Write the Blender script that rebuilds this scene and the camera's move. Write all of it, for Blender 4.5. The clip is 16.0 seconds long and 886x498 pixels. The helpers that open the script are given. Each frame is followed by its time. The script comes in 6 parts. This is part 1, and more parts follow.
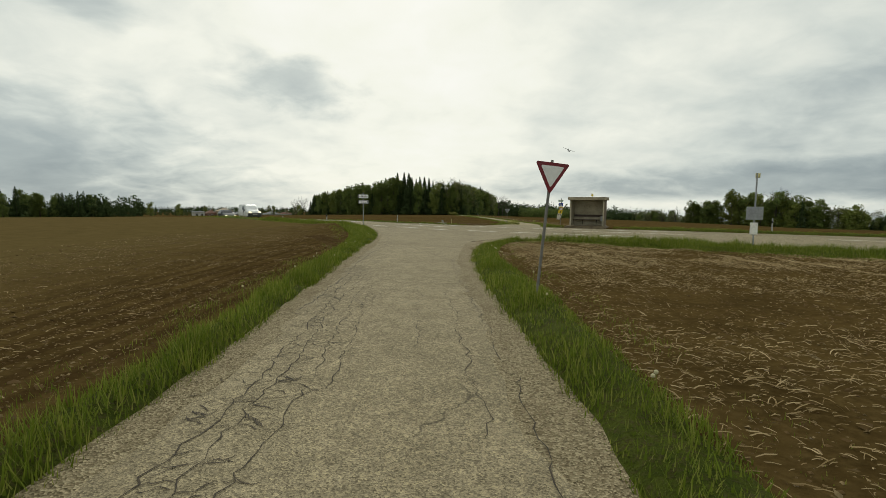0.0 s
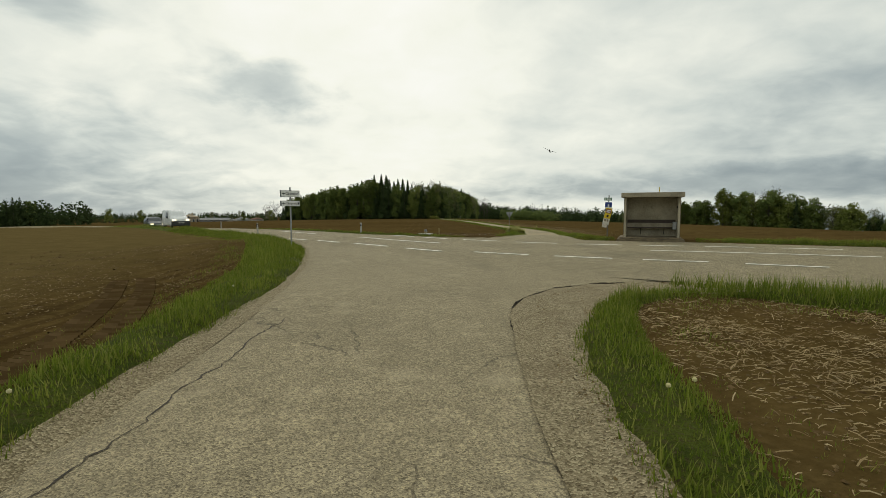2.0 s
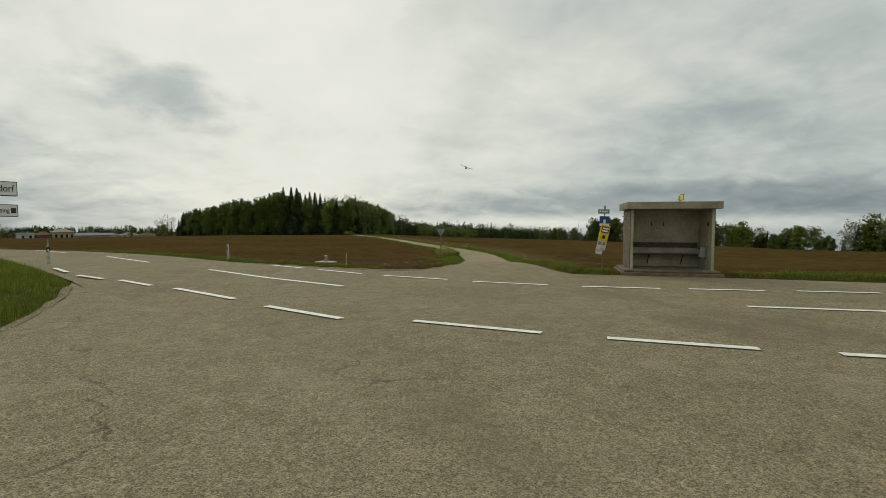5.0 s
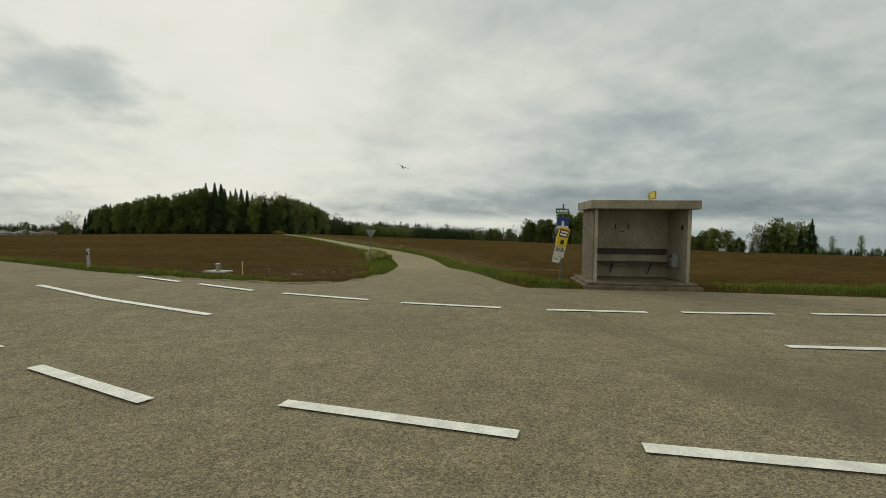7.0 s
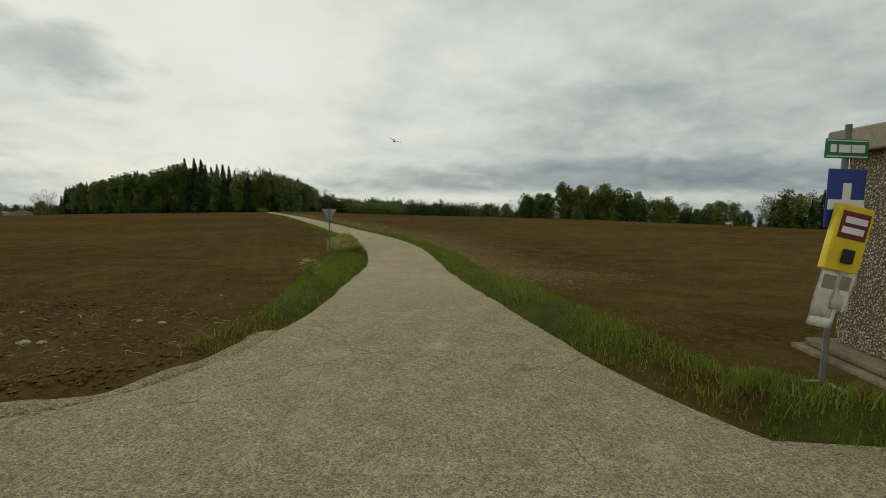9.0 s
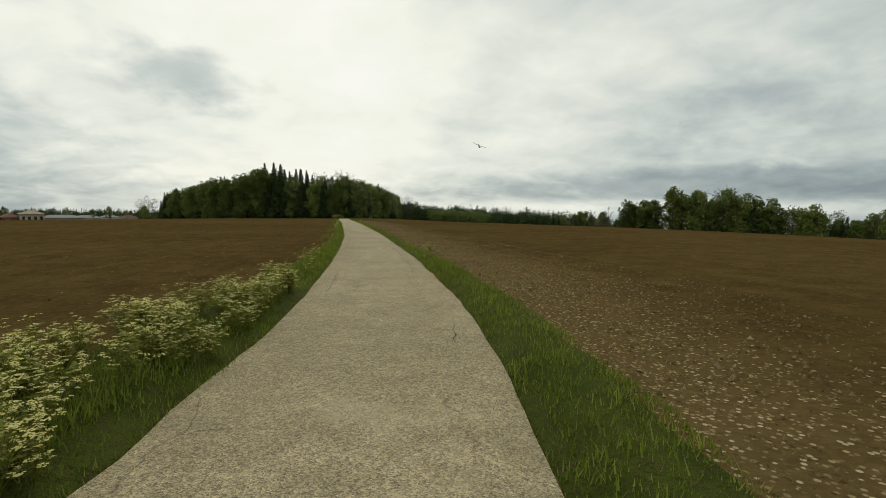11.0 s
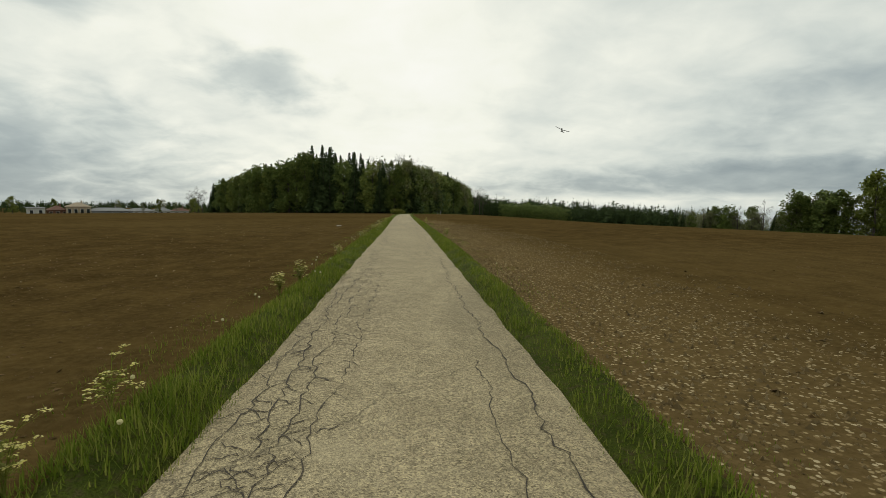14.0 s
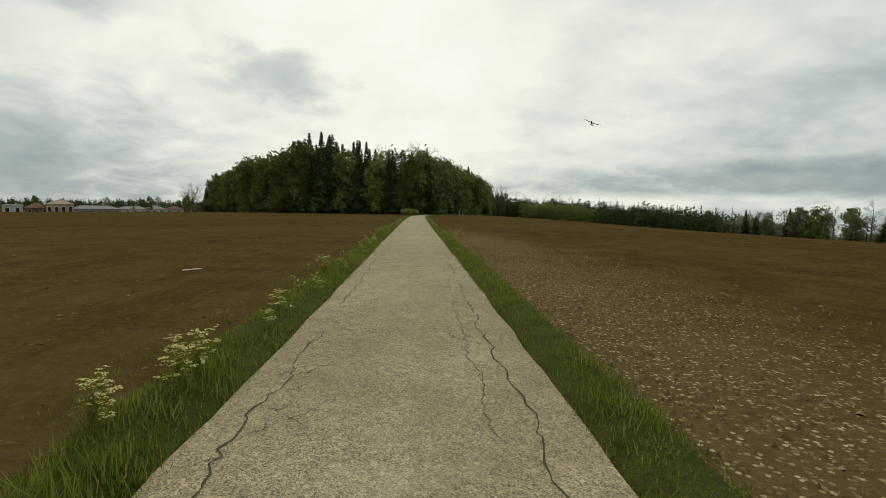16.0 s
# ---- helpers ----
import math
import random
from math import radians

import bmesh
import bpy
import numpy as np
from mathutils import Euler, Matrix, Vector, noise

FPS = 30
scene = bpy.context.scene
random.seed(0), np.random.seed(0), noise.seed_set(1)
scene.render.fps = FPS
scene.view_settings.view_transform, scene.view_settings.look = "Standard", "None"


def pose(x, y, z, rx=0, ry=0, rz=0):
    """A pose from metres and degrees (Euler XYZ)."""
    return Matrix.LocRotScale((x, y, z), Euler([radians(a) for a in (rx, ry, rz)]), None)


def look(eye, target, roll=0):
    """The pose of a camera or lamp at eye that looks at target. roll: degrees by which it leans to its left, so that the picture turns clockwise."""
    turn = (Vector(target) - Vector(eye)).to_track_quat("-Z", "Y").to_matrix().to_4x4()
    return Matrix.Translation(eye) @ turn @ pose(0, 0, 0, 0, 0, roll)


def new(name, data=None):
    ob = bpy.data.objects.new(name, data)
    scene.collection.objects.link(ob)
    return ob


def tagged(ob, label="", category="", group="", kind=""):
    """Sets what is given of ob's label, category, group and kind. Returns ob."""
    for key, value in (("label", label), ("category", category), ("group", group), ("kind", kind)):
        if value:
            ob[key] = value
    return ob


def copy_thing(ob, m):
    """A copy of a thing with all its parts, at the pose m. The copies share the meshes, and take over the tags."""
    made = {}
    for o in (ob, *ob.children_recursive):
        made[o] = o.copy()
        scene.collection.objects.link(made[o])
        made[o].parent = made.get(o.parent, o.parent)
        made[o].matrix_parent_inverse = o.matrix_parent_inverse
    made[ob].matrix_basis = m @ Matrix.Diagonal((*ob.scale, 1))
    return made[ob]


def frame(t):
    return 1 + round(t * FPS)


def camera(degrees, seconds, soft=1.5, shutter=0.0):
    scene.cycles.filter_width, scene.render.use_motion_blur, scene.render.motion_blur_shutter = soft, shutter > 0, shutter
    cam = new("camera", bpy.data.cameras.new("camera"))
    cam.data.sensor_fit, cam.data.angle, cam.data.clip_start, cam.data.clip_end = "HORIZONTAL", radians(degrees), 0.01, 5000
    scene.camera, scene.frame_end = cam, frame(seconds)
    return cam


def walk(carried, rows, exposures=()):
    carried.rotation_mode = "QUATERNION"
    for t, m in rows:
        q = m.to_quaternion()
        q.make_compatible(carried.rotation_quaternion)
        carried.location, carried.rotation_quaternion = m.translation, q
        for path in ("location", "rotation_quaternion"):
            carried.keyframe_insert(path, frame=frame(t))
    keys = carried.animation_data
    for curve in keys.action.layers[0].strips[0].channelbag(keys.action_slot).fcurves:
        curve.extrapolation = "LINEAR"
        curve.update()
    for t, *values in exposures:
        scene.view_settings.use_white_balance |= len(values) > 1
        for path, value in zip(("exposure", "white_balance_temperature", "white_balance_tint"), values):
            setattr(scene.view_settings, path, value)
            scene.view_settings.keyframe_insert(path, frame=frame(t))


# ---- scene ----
cam = camera(85.38, 16.0, soft=0.8)
walk(cam, [
    (0.0, pose(0.000, 0.000, 1.501, 84.874, -0.396, -0.035)),
    (0.5, pose(-0.188, 3.372, 1.505, 85.164, -0.436, -0.627)),
    (1.0, pose(-0.296, 6.929, 1.499, 85.351, -0.109, -1.211)),
    (1.5, pose(-0.307, 10.372, 1.490, 85.372, 0.179, -1.923)),
    (2.0, pose(-0.221, 13.211, 1.482, 85.258, 0.256, -2.493)),
    (2.5, pose(-0.160, 16.063, 1.465, 85.666, 0.370, -4.041)),
    (3.0, pose(-0.148, 18.329, 1.459, 85.480, 0.466, -6.260)),
    (3.5, pose(-0.009, 20.064, 1.460, 85.900, 0.061, -9.283)),
    (4.0, pose(0.161, 21.134, 1.479, 86.178, -0.211, -11.480)),
    (4.2, pose(0.234, 21.497, 1.493, 86.322, -0.270, -11.540)),
    (6.3, pose(0.864, 23.828, 1.501, 88.081, -0.551, -16.818)),
    (6.6, pose(1.075, 24.463, 1.521, 87.297, -1.001, -18.291)),
    (7.0, pose(1.487, 25.547, 1.532, 87.151, -0.594, -19.936)),
    (7.5, pose(2.143, 27.417, 1.545, 86.588, -0.385, -20.937)),
    (8.0, pose(2.804, 29.409, 1.601, 86.098, -0.166, -21.630)),
    (8.5, pose(3.607, 31.803, 1.599, 84.706, -0.023, -22.377)),
    (8.7, pose(3.995, 32.794, 1.595, 84.364, -0.063, -21.786)),
    (10.8, pose(10.121, 49.749, 0.795, 85.076, -0.032, -12.478)),
    (11.0, pose(10.623, 52.729, 0.781, 85.252, -0.368, -10.632)),
    (11.5, pose(11.153, 60.243, 0.722, 85.547, -1.180, -6.666)),
    (12.0, pose(11.271, 67.723, 0.629, 85.572, -1.232, -4.992)),
    (12.5, pose(11.289, 74.976, 0.531, 85.359, -1.555, -3.938)),
    (13.0, pose(11.306, 82.021, 0.460, 84.933, -1.791, -3.437)),
    (13.5, pose(11.302, 89.033, 0.424, 84.833, -0.940, -3.092)),
    (14.0, pose(11.281, 95.509, 0.395, 84.488, -0.527, -2.889)),
    (14.5, pose(11.115, 101.960, 0.367, 84.438, -0.549, -2.531)),
    (15.0, pose(11.000, 108.340, 0.324, 84.418, -0.576, -2.285)),
    (15.5, pose(10.900, 114.853, 0.266, 84.359, -0.258, -1.828)),
    (16.0, pose(10.680, 122.245, 0.183, 84.414, -0.804, -1.149)),
], [(0.0, 0.0), (2.0, 0.0), (3.5, -0.12), (6.3, -0.26), (8.7, -0.26), (10.8, -0.02), (16.0, 0.0)])

# ---- sky and sun: bright overcast, the sun veiled ahead ----
SUN_ELEV, SUN_AZ = 32.0, -8.0
world = bpy.data.worlds.new("sky")
scene.world = world
world.use_nodes = True
wt = world.node_tree
wt.nodes.clear()


def wnode(kind, **sets):
    n = wt.nodes.new(kind)
    for key, value in sets.items():
        n.inputs[key].default_value = value
    return n


def wmath(op, a, b=None, c=None, clamp=False):
    n = wt.nodes.new("ShaderNodeMath")
    n.operation, n.use_clamp = op, clamp
    for k, v in enumerate((a, b, c)):
        if v is None:
            continue
        if isinstance(v, (int, float)):
            n.inputs[k].default_value = v
        else:
            wt.links.new(v, n.inputs[k])
    return n.outputs[0]


def wramp(fac, stops):
    n = wt.nodes.new("ShaderNodeValToRGB")
    els = n.color_ramp.elements
    els[0].position, els[0].color = stops[0][0], (*stops[0][1], 1)
    els[1].position, els[1].color = stops[-1][0], (*stops[-1][1], 1)
    for p, c in stops[1:-1]:
        e = els.new(p)
        e.color = (*c, 1)
    wt.links.new(fac, n.inputs[0])
    return n.outputs[0]


def wmix(fac, a, b, mode="MIX"):
    n = wt.nodes.new("ShaderNodeMix")
    n.data_type, n.blend_type = "RGBA", mode
    for sock, v in ((n.inputs["Factor"], fac), (n.inputs[6], a), (n.inputs[7], b)):
        if isinstance(v, (int, float)):
            sock.default_value = v
        elif isinstance(v, tuple):
            sock.default_value = (*v, 1)
        else:
            wt.links.new(v, sock)
    return n.outputs[2]


coord = wt.nodes.new("ShaderNodeTexCoord")
sep = wt.nodes.new("ShaderNodeSeparateXYZ")
wt.links.new(coord.outputs["Generated"], sep.inputs[0])
up = wmath("MAXIMUM", sep.outputs[2], 0.0)
# the cloud sheet: directions thrown on a plane overhead, so that it flattens to the horizon
lift = wmath("ADD", up, 0.30)
cx, cy = wmath("DIVIDE", sep.outputs[0], lift), wmath("DIVIDE", sep.outputs[1], lift)
flat = wt.nodes.new("ShaderNodeCombineXYZ")
wt.links.new(cx, flat.inputs[0])
wt.links.new(cy, flat.inputs[1])


def clouds(scale, detail, rough, shift, warp=0.0):
    m = wt.nodes.new("ShaderNodeMapping")
    m.inputs["Location"].default_value = shift
    wt.links.new(flat.outputs[0], m.inputs[0])
    n = wnode("ShaderNodeTexNoise", Scale=scale, Detail=detail, Roughness=rough, Distortion=warp)
    wt.links.new(m.outputs[0], n.inputs["Vector"])
    return n.outputs["Fac"]


big = clouds(1.5, 4, 0.5, (2.3, 0.4, 0.0), 0.2)
small = clouds(5.0, 6, 0.55, (0.0, 5.1, 2.0), 0.3)
shape = wmath("ADD", wmath("MULTIPLY", big, 0.62), wmath("MULTIPLY", small, 0.38))


def patch(az, el, wide, tall, tilt=0.0, ragged=2.2):
    """How much of a soft oval cloud stands in this direction, 0 to 1."""
    a, e = radians(az), radians(el)
    d = Vector((math.sin(a) * math.cos(e), math.cos(a) * math.cos(e), math.sin(e)))
    r = Vector((math.cos(a), -math.sin(a), 0))
    u = r.cross(d)
    r, u = r * math.cos(tilt) + u * math.sin(tilt), u * math.cos(tilt) - r * math.sin(tilt)
    dots = []
    for axis, size in ((r, wide), (u, tall)):
        v = wt.nodes.new("ShaderNodeVectorMath")
        v.operation = "DOT_PRODUCT"
        v.inputs[1].default_value = axis / math.sin(radians(size))
        wt.links.new(coord.outputs["Generated"], v.inputs[0])
        dots.append(v.outputs["Value"])
    front = wt.nodes.new("ShaderNodeVectorMath")
    front.operation = "DOT_PRODUCT"
    front.inputs[1].default_value = d
    wt.links.new(coord.outputs["Generated"], front.inputs[0])
    rr = wmath("SQRT", wmath("ADD", wmath("MULTIPLY", dots[0], dots[0]), wmath("MULTIPLY", dots[1], dots[1])))
    rr = wmath("ADD", rr, wmath("MULTIPLY", wmath("SUBTRACT", small, 0.5), ragged))
    edge = wt.nodes.new("ShaderNodeMapRange")
    edge.interpolation_type = "SMOOTHSTEP"
    for k, v in ((1, 1.25), (2, 0.25), (3, 0.0), (4, 1.0)):
        edge.inputs[k].default_value = v
    wt.links.new(rr, edge.inputs[0])
    return wmath("MULTIPLY", edge.outputs[0], wmath("GREATER_THAN", front.outputs["Value"], 0.0))


# glow of the veiled sun
sd = Vector((math.sin(radians(SUN_AZ)) * math.cos(radians(20)), math.cos(radians(SUN_AZ)) * math.cos(radians(20)), math.sin(radians(20))))
sdot = wt.nodes.new("ShaderNodeVectorMath")
sdot.operation = "DOT_PRODUCT"
sdot.inputs[1].default_value = sd
wt.links.new(coord.outputs["Generated"], sdot.inputs[0])
glow = wmath("POWER", wmath("MAXIMUM", sdot.outputs["Value"], 0.0), 7.0)

tone = wmath("ADD", wmath("MULTIPLY", wmath("SUBTRACT", shape, 0.5), 0.98), wmath("ADD", 0.53, wmath("MULTIPLY", glow, 0.36)))
dark = wmath("MAXIMUM", wmath("MULTIPLY", patch(-17.5, 13.2, 7.6, 3.2, -0.12, 1.4), 0.30), wmath("MAXIMUM",
    wmath("MULTIPLY", patch(-41.0, 5.6, 17.0, 5.6, 0.0, 0.9), 0.30), wmath("MULTIPLY", patch(-36.0, 18.5, 5.0, 2.6, -0.3, 1.3), 0.22)))
dark = wmath("MAXIMUM", dark, wmath("MULTIPLY", patch(-44.0, 3.0, 26.0, 3.6, 0.0, 0.9), 0.28))
tone = wmath("SUBTRACT", tone, dark)
low = wmath("POWER", wmath("SUBTRACT", 1.0, up, clamp=True), 18.0)
tone = wmath("SUBTRACT", tone, wmath("MULTIPLY", low, 0.16))
# a blue-grey bank in the north-east with a cream gap beneath it
tone = wmath("ADD", tone, wmath("MULTIPLY", patch(36.0, 0.3, 40.0, 0.9, 0.0, 0.5), 0.20))
tone = wmath("SUBTRACT", tone, wmath("MULTIPLY", patch(42.0, 2.7, 40.0, 2.0, 0.0, 0.8), 0.27))
tone = wmath("SUBTRACT", tone, wmath("MULTIPLY", patch(62.0, 9.0, 27.0, 11.0, 0.0, 0.9), 0.11), clamp=True)
cloud_col = wramp(tone, [(0.0, (0.26, 0.315, 0.335)), (0.30, (0.42, 0.48, 0.475)), (0.52, (0.65, 0.70, 0.65)), (0.80, (0.94, 0.95, 0.84)), (1.0, (1.0, 1.0, 0.93))])
nish = wt.nodes.new("ShaderNodeTexSky")
nish.sky_type, nish.sun_disc = "NISHITA", False
nish.sun_elevation, nish.sun_rotation = radians(SUN_ELEV), radians(SUN_AZ)
clear = wmix(1.0, nish.outputs[0], (0.10, 0.10, 0.10), "MULTIPLY")
veil = wmix(0.97, clear, cloud_col)
back = wt.nodes.new("ShaderNodeBackground")
back.inputs[1].default_value = 0.95
wt.links.new(veil, back.inputs[0])
wout = wt.nodes.new("ShaderNodeOutputWorld")
wt.links.new(back.outputs[0], wout.inputs[0])

sun = new("sun", bpy.data.lights.new("sun", "SUN"))
sun.data.energy, sun.data.angle, sun.data.color = 1.0, radians(18), (1.0, 0.96, 0.88)
sd = Vector((math.sin(radians(SUN_AZ)) * math.cos(radians(SUN_ELEV)), math.cos(radians(SUN_AZ)) * math.cos(radians(SUN_ELEV)), math.sin(radians(SUN_ELEV))))
sun.matrix_world = look((0, 0, 60), Vector((0, 0, 60)) - sd)
scene.view_settings.exposure = 0.0

# ---- materials ----
class Mat:
    """A node material in the making."""

    def __init__(self, name, rough=0.8, metal=0.0, spec=0.3):
        self.m = bpy.data.materials.new(name)
        self.m.use_nodes = True
        self.t = self.m.node_tree
        self.b = self.t.nodes["Principled BSDF"]
        self.b.inputs["Roughness"].default_value = rough
        self.b.inputs["Metallic"].default_value = metal
        self.b.inputs["Specular IOR Level"].default_value = spec

    def node(self, kind, **sets):
        n = self.t.nodes.new(kind)
        for k, v in sets.items():
            n.inputs[k].default_value = v
        return n

    def link(self, a, b):
        self.t.links.new(a, b)
        return a

    def pos(self, scale=(1, 1, 1)):
        g = self.node("ShaderNodeNewGeometry")
        mp = self.node("ShaderNodeMapping", Scale=scale)
        self.link(g.outputs["Position"], mp.inputs[0])
        return mp.outputs[0]

    def objpos(self, scale=(1, 1, 1)):
        g = self.node("ShaderNodeTexCoord")
        mp = self.node("ShaderNodeMapping", Scale=scale)
        self.link(g.outputs["Object"], mp.inputs[0])
        return mp.outputs[0]

    def noise(self, scale, detail=4, rough=0.55, vec=None, warp=0.0):
        n = self.node("ShaderNodeTexNoise", Scale=scale, Detail=detail, Roughness=rough, Distortion=warp)
        self.link(vec if vec is not None else self.pos(), n.inputs["Vector"])
        return n.outputs["Fac"]

    def voronoi(self, scale, feature="F1", vec=None, random=1.0):
        n = self.node("ShaderNodeTexVoronoi", Scale=scale, Randomness=random)
        n.feature = feature
        self.link(vec if vec is not None else self.pos(), n.inputs["Vector"])
        return n

    def math(self, op, a, b=None, clamp=False):
        n = self.node("ShaderNodeMath")
        n.operation, n.use_clamp = op, clamp
        for k, v in enumerate((a, b)):
            if v is None:
                continue
            if isinstance(v, (int, float)):
                n.inputs[k].default_value = v
            else:
                self.link(v, n.inputs[k])
        return n.outputs[0]

    def range(self, v, a, b, c=0.0, d=1.0):
        n = self.node("ShaderNodeMapRange")
        n.interpolation_type = "SMOOTHSTEP"
        for k, x in ((1, a), (2, b), (3, c), (4, d)):
            n.inputs[k].default_value = x
        self.link(v, n.inputs[0])
        return n.outputs[0]

    def mix(self, fac, a, b, mode="MIX"):
        n = self.node("ShaderNodeMix")
        n.data_type, n.blend_type = "RGBA", mode
        for sock, v in ((n.inputs["Factor"], fac), (n.inputs[6], a), (n.inputs[7], b)):
            if isinstance(v, (int, float)):
                sock.default_value = v
            elif isinstance(v, tuple):
                sock.default_value = (*v, 1)
            else:
                self.link(v, sock)
        return n.outputs[2]

    def ramp(self, fac, stops):
        n = self.node("ShaderNodeValToRGB")
        els = n.color_ramp.elements
        els[0].position, els[0].color = stops[0][0], (*stops[0][1], 1)
        els[1].position, els[1].color = stops[-1][0], (*stops[-1][1], 1)
        for p, c in stops[1:-1]:
            els.new(p).color = (*c, 1)
        self.link(fac, n.inputs[0])
        return n.outputs[0]

    def color(self, c):
        if isinstance(c, tuple):
            self.b.inputs["Base Color"].default_value = (*c, 1)
        else:
            self.link(c, self.b.inputs["Base Color"])
        return self

    def rough(self, v):
        self.link(v, self.b.inputs["Roughness"])
        return self

    def bump(self, height, strength=0.5, dist=0.02):
        n = self.node("ShaderNodeBump", Strength=strength, Distance=dist)
        self.link(height, n.inputs["Height"])
        self.link(n.outputs[0], self.b.inputs["Normal"])
        return self

    def island(self):
        return self.node("ShaderNodeNewGeometry").outputs["Random Per Island"]


def plain(name, rgb, rough=0.6, metal=0.0, spec=0.4, vary=0.12, scale=6.0, bump=0.0):
    """Paint, plastic or metal with grime at two scales."""
    k = Mat(name, rough, metal, spec)
    n = k.math("ADD", k.math("MULTIPLY", k.noise(scale, 5), 0.6), k.math("MULTIPLY", k.noise(scale * 9, 3), 0.4))
    dim = tuple(c * (1 - 2.2 * vary) for c in rgb)
    lit = tuple(min(1, c * (1 + 1.2 * vary)) for c in rgb)
    k.color(k.mix(k.range(n, 0.3, 0.7), dim, lit))
    k.rough(k.range(n, 0.25, 0.75, max(0.03, rough - 0.1), min(1, rough + 0.12)))
    if bump:
        k.bump(n, bump, 0.01)
    return k.m


def soil():
    """Harrowed brown field: furrow lines, clods, pale stones and dusty crests."""
    k = Mat("field_soil", 1.0, spec=0.0)
    wide, mid, fine = k.noise(0.05, 4), k.noise(0.9, 6, 0.6), k.noise(9.0, 6, 0.65)
    base = k.mix(k.range(mid, 0.3, 0.72), (0.045, 0.0285, 0.0095), (0.091, 0.059, 0.020))
    base = k.mix(k.range(wide, 0.35, 0.7, 0.0, 0.45), base, (0.114, 0.078, 0.028))
    base = k.mix(k.range(fine, 0.35, 0.8, 0.0, 0.5), base, (0.154, 0.106, 0.041))
    row = k.node("ShaderNodeTexWave", Scale=0.50, Distortion=2.4, Detail=3, **{"Detail Scale": 1.6})
    row.bands_direction = "X"
    k.link(k.pos(), row.inputs["Vector"])
    base = k.mix(k.math("MULTIPLY", k.range(row.outputs["Fac"], 0.35, 0.8), 0.10), base, (0.046, 0.027, 0.009))
    v = k.voronoi(9.0)
    pick = k.math("GREATER_THAN", k.noise(31.0, 2), 0.66)
    stone = k.math("MULTIPLY", k.range(v.outputs["Distance"], 0.30, 0.16), pick)
    base = k.mix(k.math("MULTIPLY", stone, 0.45), base, (0.34, 0.29, 0.22))
    streak = k.noise(1.0, 4, 0.6, k.pos((2.6, 0.07, 1.0)))
    base = k.mix(k.range(streak, 0.5, 0.72, 0.0, 0.13), base, (0.131, 0.091, 0.035))
    base = k.mix(k.range(streak, 0.48, 0.3, 0.0, 0.14), base, (0.042, 0.026, 0.010))
    # the stony band east of the side lane
    gp = k.node("ShaderNodeSeparateXYZ")
    k.link(k.pos(), gp.inputs[0])
    gx_, gy_ = gp.outputs[0], gp.outputs[1]
    edge = k.math("MINIMUM", k.math("ADD", k.math("MULTIPLY", gy_, 0.19), 0.61), k.math("MINIMUM", k.math("ADD", k.math("MULTIPLY", gy_, 0.008), 12.0), 12.9))
    edge = k.math("SUBTRACT", edge, k.math("MULTIPLY", k.math("MAXIMUM", k.math("SUBTRACT", gy_, 92.0), 0.0), 0.03))
    d = k.math("SUBTRACT", gx_, edge)
    band = k.math("MULTIPLY", k.math("MULTIPLY", k.range(d, 5.4, 1.2), k.range(d, 0.2, 0.6)), k.math("MULTIPLY", k.range(gy_, 42.0, 47.0), k.range(gy_, 160.0, 145.0)))
    base = k.mix(k.math("MULTIPLY", band, 0.55), base, k.mix(fine, (0.095, 0.062, 0.024), (0.21, 0.148, 0.066)))
    peb = k.voronoi(24.0)
    tint = k.node("ShaderNodeSeparateColor")
    k.link(peb.outputs["Color"], tint.inputs[0])
    pebble = k.ramp(tint.outputs[0], [(0.0, (0.07, 0.045, 0.018)), (0.4, (0.20, 0.14, 0.065)), (0.75, (0.34, 0.26, 0.135)), (1.0, (0.50, 0.41, 0.25))])
    some = k.math("MULTIPLY", k.math("LESS_THAN", tint.outputs[1], k.math("MULTIPLY", band, 0.55)), k.range(peb.outputs["Distance"], 0.55, 0.35))
    base = k.mix(k.math("MULTIPLY", some, 0.9), base, pebble)
    # the western field by the access lane: paler away from its drill rows
    west = k.math("MULTIPLY", k.range(gx_, -2.2, -3.2), k.range(k.math("ADD", gy_, k.math("MULTIPLY", gx_, 1.15)), 32.0, 28.0))
    drill = k.node("ShaderNodeTexWave", Scale=0.72, Distortion=0.9, Detail=3, **{"Detail Scale": 2.0})
    k.link(k.pos((1.0, 0.10, 1.0)), drill.inputs["Vector"])
    near = k.math("MULTIPLY", west, k.range(gx_, -8.5, -5.0))
    base = k.mix(k.math("MULTIPLY", near, k.range(drill.outputs["Fac"], 0.35, 0.75, 0.0, 0.55)), base, (0.040, 0.023, 0.009))
    base = k.mix(k.math("MULTIPLY", west, k.range(gx_, -4.0, -13.0, 0.0, 0.6)), base, k.mix(mid, (0.112, 0.084, 0.033), (0.165, 0.126, 0.052)))
    k.color(base)
    h = k.math("ADD", k.math("MULTIPLY", mid, 0.6), k.math("ADD", k.math("MULTIPLY", fine, 0.45), k.math("MULTIPLY", row.outputs["Fac"], 0.16)))
    k.bump(k.math("ADD", h, k.math("MULTIPLY", stone, 0.3)), 0.9, 0.12)
    return k.m


